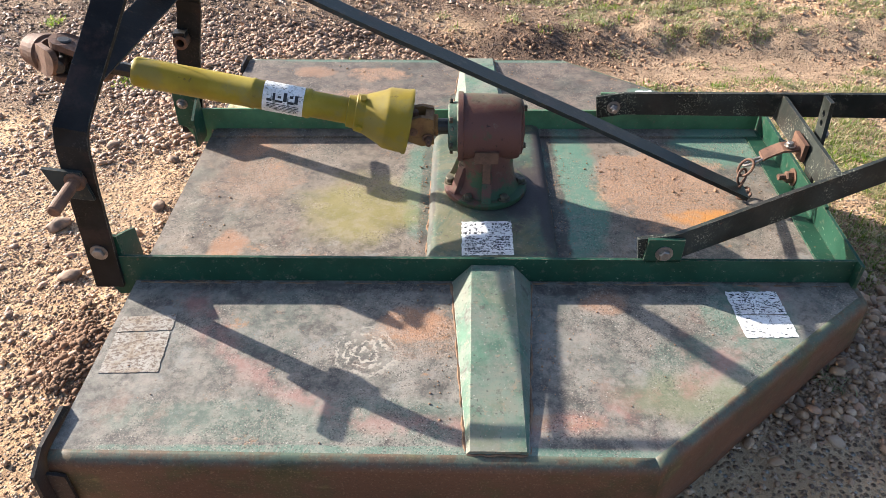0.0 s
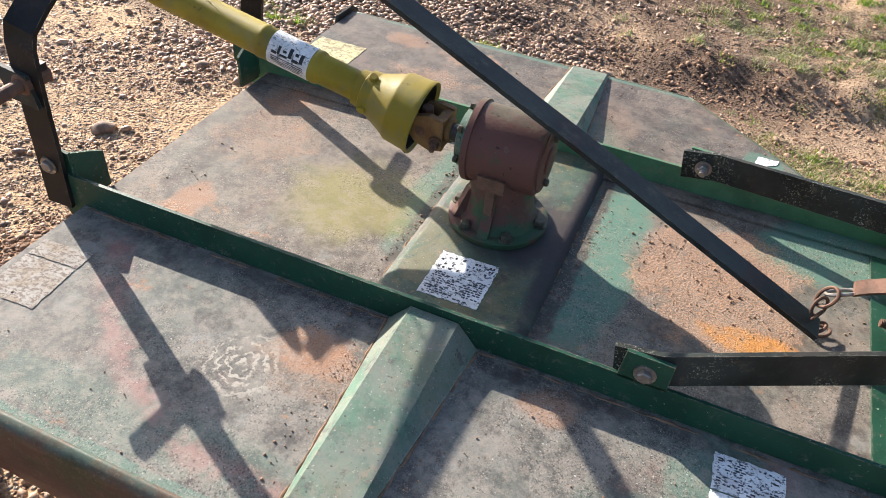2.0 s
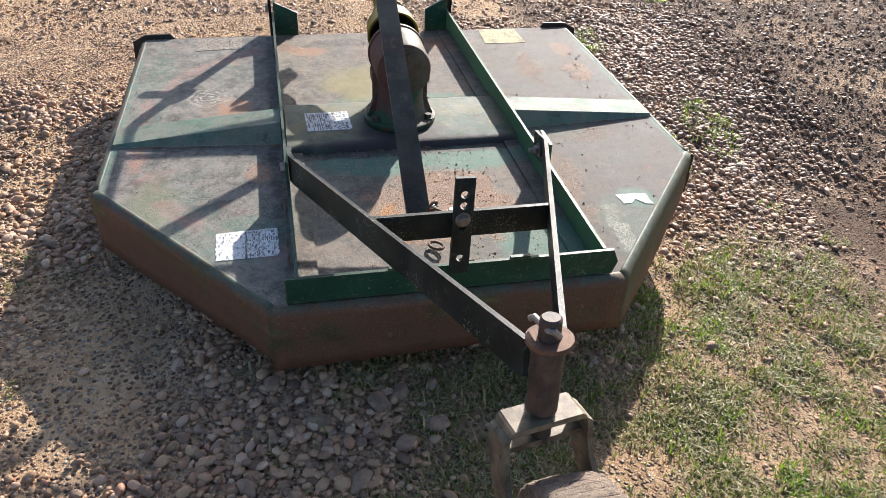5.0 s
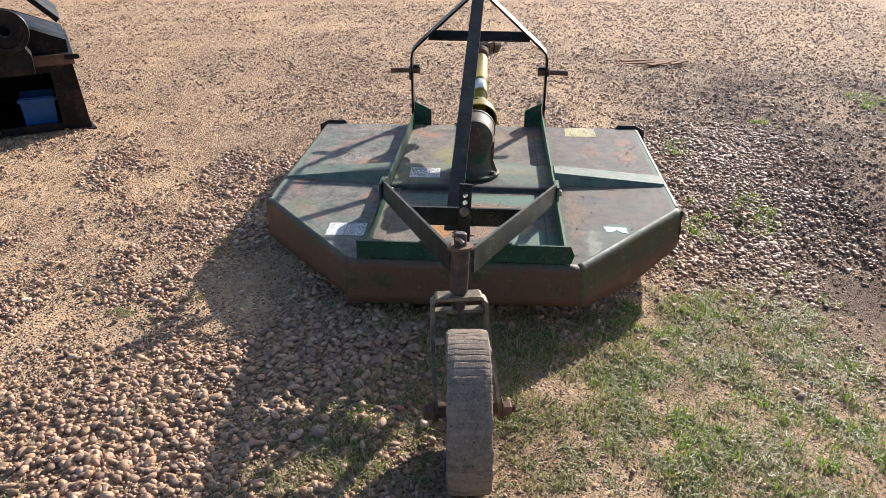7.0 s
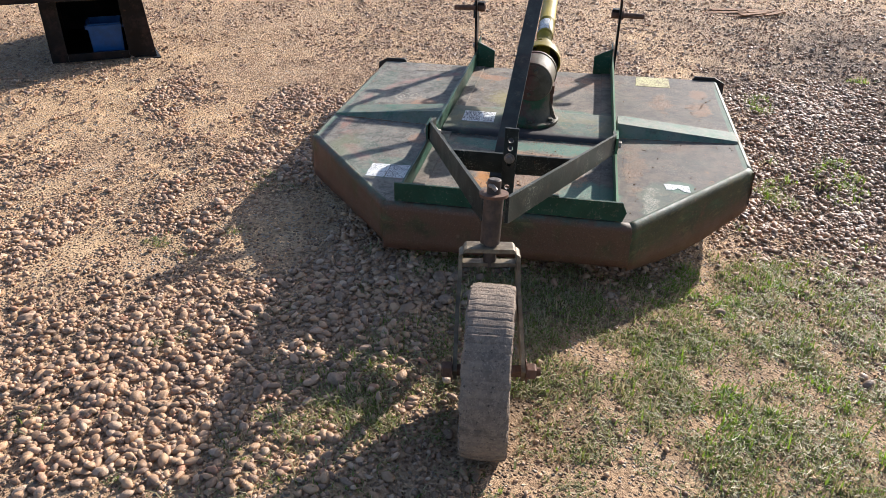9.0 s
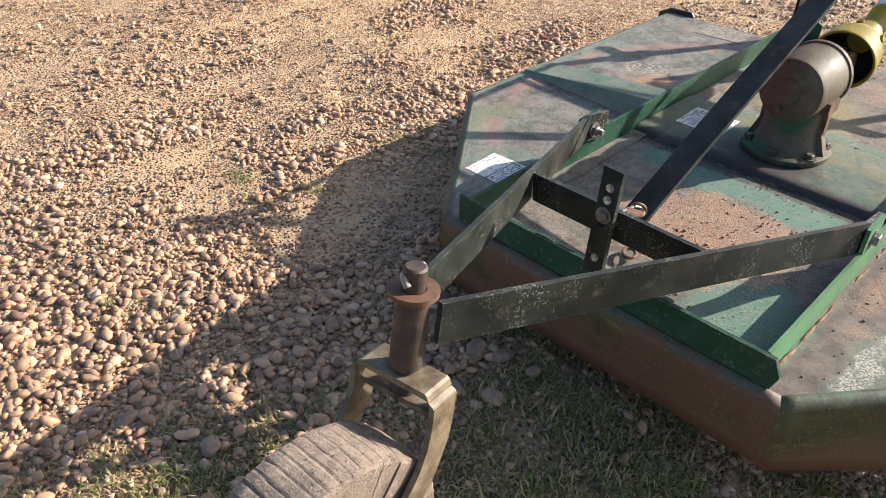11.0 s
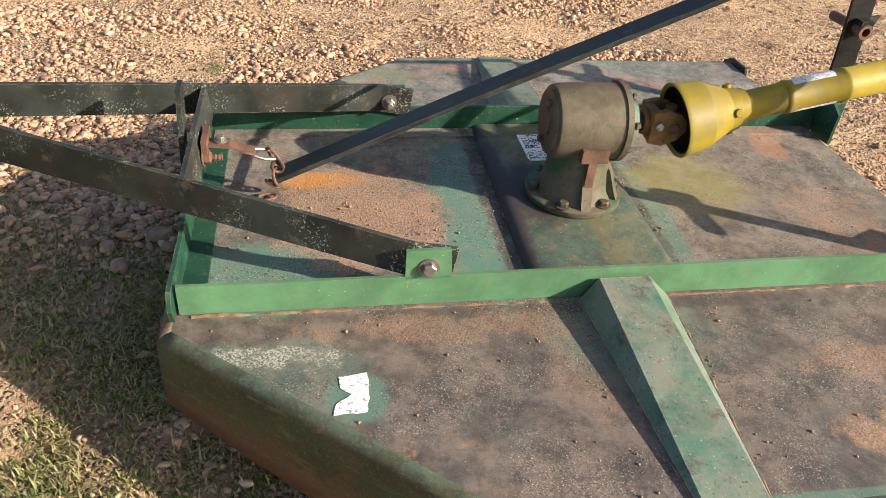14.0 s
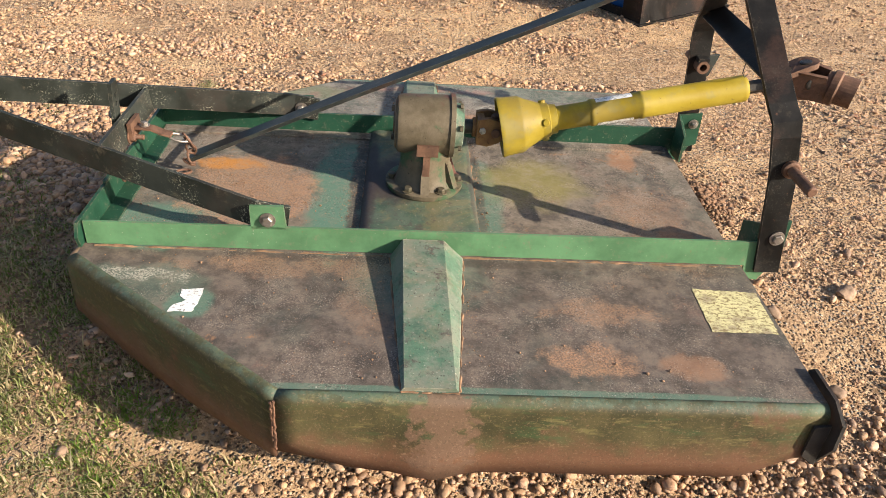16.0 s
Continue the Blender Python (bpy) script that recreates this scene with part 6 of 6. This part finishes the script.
    wall("hood", [(0.03, -0.12, Ht + 0.215), (0.34, -0.12, Ht + 0.53), (0.34, 0.50, Ht + 0.53), (0.03, 0.50, Ht + 0.215)], (-0.020, 0, 0.020))
    wall("hood_post", [(0.33, 0.05, Ht + 0.21), (0.37, 0.05, Ht + 0.21), (0.37, 0.05, Ht + 0.395), (0.33, 0.05, Ht + 0.375)], (0, 0.04, 0))
    wall("engine_cover", [(0.19, -0.22, Ht - 0.04), (0.74, -0.22, Ht - 0.04), (0.74, -0.22, Ht + 0.14), (0.23, -0.22, Ht + 0.14), (0.19, -0.22, Ht + 0.06)], (0, 0.16, 0))
    bm = bmesh.new()
    c = Vector((0.29, -0.20, Ht + 0.20))
    lathe(bm, c, c + Vector((0, -1, 0)), [(0, 0.03), (0, 0.115), (0.012, 0.12), (0.018, 0.105), (0.030, 0.105), (0.036, 0.12), (0.046, 0.115), (0.046, 0.09), (0.030, 0.085), (0.030, 0.03)], 32, closed=True)
    part("pulley", bm, MACHINE, mch, "black belt pulley", smooth=True)
    wall("plate_badge", [(0.42, -0.2215, Ht + 0.04), (0.50, -0.2215, Ht + 0.04), (0.50, -0.2215, Ht + 0.08), (0.42, -0.2215, Ht + 0.08)], (0, -0.003, 0), STEEL, "", 0)
    # blue crate standing inside
    crate = new("plastic_crate")
    crate.matrix_world = mch.matrix_world @ Matrix.Translation((0.130, 0.07, 0.022)) @ Matrix.Diagonal((0.70, 0.8, 0.70, 1))
    tagged(crate, "bright blue plastic crate inside the machine housing", "crate")
    bm = bmesh.new()
    slab(bm, [(0.015, 0.015, 0), (0.255, 0.015, 0), (0.255, 0.245, 0), (0.015, 0.245, 0)], (0, 0, 0.008))
    part("floor", bm, BLUE, crate)
    for k, (a, b) in enumerate((((0, 0), (0.27, 0)), ((0.27, 0), (0.27, 0.26)), ((0.27, 0.26), (0, 0.26)), ((0, 0.26), (0, 0)))):
        bm = bmesh.new()
        a, b = Vector((*a, 0)), Vector((*b, 0))
        mid = Vector((0.135, 0.13, 0))
        ia, ib = a.lerp(mid, 0.08), b.lerp(mid, 0.08)
        z = Vector((0, 0, 0.27))
        n = (mid - (a + b) / 2).normalized() * 0.006
        slab(bm, [ia + z * 0.0, ib, b + z, a + z], n)
        part("side", bm, BLUE, crate, bevel=0.001)
        bm = bmesh.new()
        t = (b - a).normalized()
        bar(bm, [a + z * 0.9 - n * 1.6, b + z * 0.9 - n * 1.6], tuple(n * 2.5), (0, 0, 0.03))
        part("rim", bm, BLUE, crate)


build_machine()

# ---------------------------------------------------------------- loose ground cover
for x, y, r, k in ((-1.28, 0.13, 0.050, 1), (0.94, -0.07, 0.038, 2), (1.06, -0.24, 0.038, 3), (1.48, -0.52, 0.030, 4), (1.40, -0.345, 0.034, 5), (-1.02, 0.231, 0.036, 6), (-1.07, 0.52, 0.032, 7),
                   (-1.15, -0.10, 0.040, 8), (-1.30, 0.60, 0.034, 9), (0.72, 0.70, 0.026, 10), (0.78, -0.40, 0.034, 11), (0.87, -0.18, 0.042, 12), (0.905, -0.31, 0.034, 13), (0.98, -0.14, 0.034, 14),
                   (0.84, -0.13, 0.034, 15), (-0.88, 0.70, 0.030, 16), (-0.96, 0.66, 0.026, 17), (1.32, -1.30, 0.034, 18), (0.30, 1.25, 0.03, 19), (1.04, -0.45, 0.030, 20)):
    build_stone(x, y, r * 0.60, k, 0.62, k * 47)


def build_mound(x, y, spread, count, seed):
    rs = np.random.RandomState(seed)
    p = rs.normal(0, 1, (count, 2)) * spread + (x, y)
    sz = rs.lognormal(math.log(0.0036), 0.55, count)
    ob = scatter_rocks("dirt_crumbs", p, np.clip(sz, 0.0015, 0.012), 1, seed, 0.1)
    ob.data.materials[0] = CLOD
    tagged(ob, "small heap of dark brown earth crumbs by the deck", "dirt", "", "stuff")


def build_clods():
    rs = np.random.RandomState(83)
    n = 2600
    p = np.stack([rs.uniform(-0.3, 3.0, n), 1.86 + rs.normal(0, 0.13, n)], -1)
    p = p[rs.rand(n) < smooth((fbm(p[:, 0], p[:, 1], 4.0, 2) - 0.40) / 0.15)]
    sz = np.clip(rs.lognormal(math.log(0.0046), 0.6, len(p)), 0.002, 0.013)
    ob = scatter_rocks("earth_clods", p, sz, 1, 84, 0.15)
    ob.data.materials[0] = SANDGRIT
    tagged(ob, "crumbled brown clods along a washed-out earth bank", "dirt", "", "stuff")


def build_deck_crumbs():
    rs = np.random.RandomState(91)
    spots = [(0.42, 0.04, 0.10, 0.11, 420), (0.28, 0.12, 0.05, 0.06, 120), (0.14, 0.0, 0.018, 0.20, 160), (-0.20, 0.0, 0.012, 0.20, 200), (-0.5, 0.29, 0.18, 0.012, 120), (0.4, -0.29, 0.2, 0.012, 120),
             (0.66, 0.1, 0.03, 0.15, 90), (-0.13, -0.55, 0.02, 0.13, 130), (0.05, -0.55, 0.02, 0.13, 100), (0.055, 0.55, 0.02, 0.12, 90), (-0.13, 0.55, 0.018, 0.13, 110), (-0.1, 0.72, 0.3, 0.05, 60),
             (-0.7, 0.0, 0.04, 0.22, 130), (0.3, 0.40, 0.2, 0.04, 80), (-0.4, -0.6, 0.3, 0.15, 80), (-0.4, 0.6, 0.25, 0.15, 100), (0.35, 0.55, 0.2, 0.1, 60), (0.3, -0.5, 0.2, 0.1, 50)]
    p = np.concatenate([rs.normal(0, 1, (k, 2)) * (sx, sy) + (x, y) for x, y, sx, sy, k in spots])
    ok = (np.abs(p[:, 1]) < 0.78) & (p[:, 0] > -0.76) & (p[:, 0] < 0.70) & (np.abs(np.abs(p[:, 1]) - 0.335) > 0.012)
    ok &= ~((p[:, 0] > -0.188) & (p[:, 0] < 0.113) & (np.abs(p[:, 1]) < 0.34)) & ~((p[:, 0] > -0.125) & (p[:, 0] < 0.042) & (np.abs(p[:, 1]) > 0.34))
    p = p[ok & (p[:, 0] + np.abs(p[:, 1]) * 1.22 < 1.19)]
    vs, fs = rock_variant(5, 1)
    n = len(p)
    r = np.clip(rs.lognormal(math.log(0.0012), 0.45, n), 0.0006, 0.0045)
    V = vs[None] * r[:, None, None] * np.array([1.1, 0.9, 0.7]) + np.c_[p, D + 0.0005 + r * 0.35][:, None, :]
    T = (fs[None] + (np.arange(n) * len(vs))[:, None, None]).reshape(-1, 3)
    tagged(sheet("deck_grit", V.reshape(-1, 3), T, SANDGRIT), "loose crumbs of dried earth lying on the deck", "dirt", "", "stuff")


def build_bark():
    pile = new("bark_strips")
    x0, y0 = -3.87, 1.42
    pile.matrix_world = pose(x0, y0, float(height(x0, y0)), 0, 0, 20)
    tagged(pile, "flattened orange-brown bark strips lying on the gravel", "bark")
    rs = random.Random(8)
    for k in range(14):
        bm = bmesh.new()
        c = Vector((rs.uniform(-0.13, 0.13), rs.uniform(-0.20, 0.20), 0.002 + 0.0012 * k))
        a = rs.uniform(-0.5, 0.5) + math.pi / 2
        d, w = Vector((math.cos(a), math.sin(a), 0)), Vector((-math.sin(a), math.cos(a), 0))
        n = 7
        long, wide = rs.uniform(0.10, 0.20), rs.uniform(0.018, 0.04)
        left = [c + d * (long * (2 * i / n - 1)) + w * wide * rs.uniform(0.6, 1.1) + Vector((0, 0, 0.003 * abs(2 * i / n - 1) ** 2)) for i in range(n + 1)]
        right = [c + d * (long * (2 * i / n - 1)) - w * wide * rs.uniform(0.6, 1.1) + Vector((0, 0, 0.003 * abs(2 * i / n - 1) ** 2)) for i in range(n + 1)]
        lo = [[bm.verts.new(p) for p in row] for row in (left, right)]
        hi = [[bm.verts.new(p + Vector((0, 0, 0.006))) for p in row] for row in (left, right)]
        for i in range(n):
            bm.faces.new((hi[0][i], hi[1][i], hi[1][i + 1], hi[0][i + 1]))
            bm.faces.new((lo[0][i + 1], lo[1][i + 1], lo[1][i], lo[0][i]))
            bm.faces.new((lo[0][i], hi[0][i], hi[0][i + 1], lo[0][i + 1]))
            bm.faces.new((hi[1][i], lo[1][i], lo[1][i + 1], hi[1][i + 1]))
        bm.faces.new((lo[0][0], lo[1][0], hi[1][0], hi[0][0]))
        bm.faces.new((lo[1][n], lo[0][n], hi[0][n], hi[1][n]))
        part("strip", bm, BARK, pile)


build_bark()
build_deck_crumbs()
build_mound(-1.010, -0.385, (0.050, 0.070), 2000, 77)
build_clods()
build_gravel()
build_grass("grass", 84000, (0.2, 2.9, -1.1, 2.0), 3, GREENBLADE, 0.019, 0.72, "short green winter grass growing through gravel", grass_cover)
build_grass("verge_grass", 26000, (-0.9, 5.5, 0.8, 4.8), 4, VERGEBLADE, 0.034, 0.8, "thin green and straw-coloured grass on the earth verge", grass_cover)
build_grass("dry_grass", 80000, (0.1, 3.2, -1.2, 2.6), 5, DRYBLADE, 0.022, 1.25, "flattened straw-coloured dead grass", dead_cover, 0.02)
build_grass("lush_grass", 30000, (-0.5, 3.2, 0.3, 3.4), 7, LUSHBLADE, 0.021, 0.75, "bright green tufts of grass along the edge of the deck", lush_cover, 0.0, 0.35)
for k, (x, y, rx, ry, n) in enumerate(((-0.52, 1.36, 0.20, 0.10, 700), (-1.35, 1.14, 0.13, 0.06, 350), (-0.33, 1.06, 0.12, 0.08, 400), (-2.66, 2.84, 0.30, 0.16, 900), (-2.05, 1.85, 0.10, 0.06, 150))):
    build_grass("grass_tuft", n, (x - rx, x + rx, y - ry, y + ry), 60 + k, LUSHBLADE, 0.030, 0.7, "bright green tuft of grass growing through gravel", lambda a, b: 0 * a + 0.8, 0.0, 0.2)
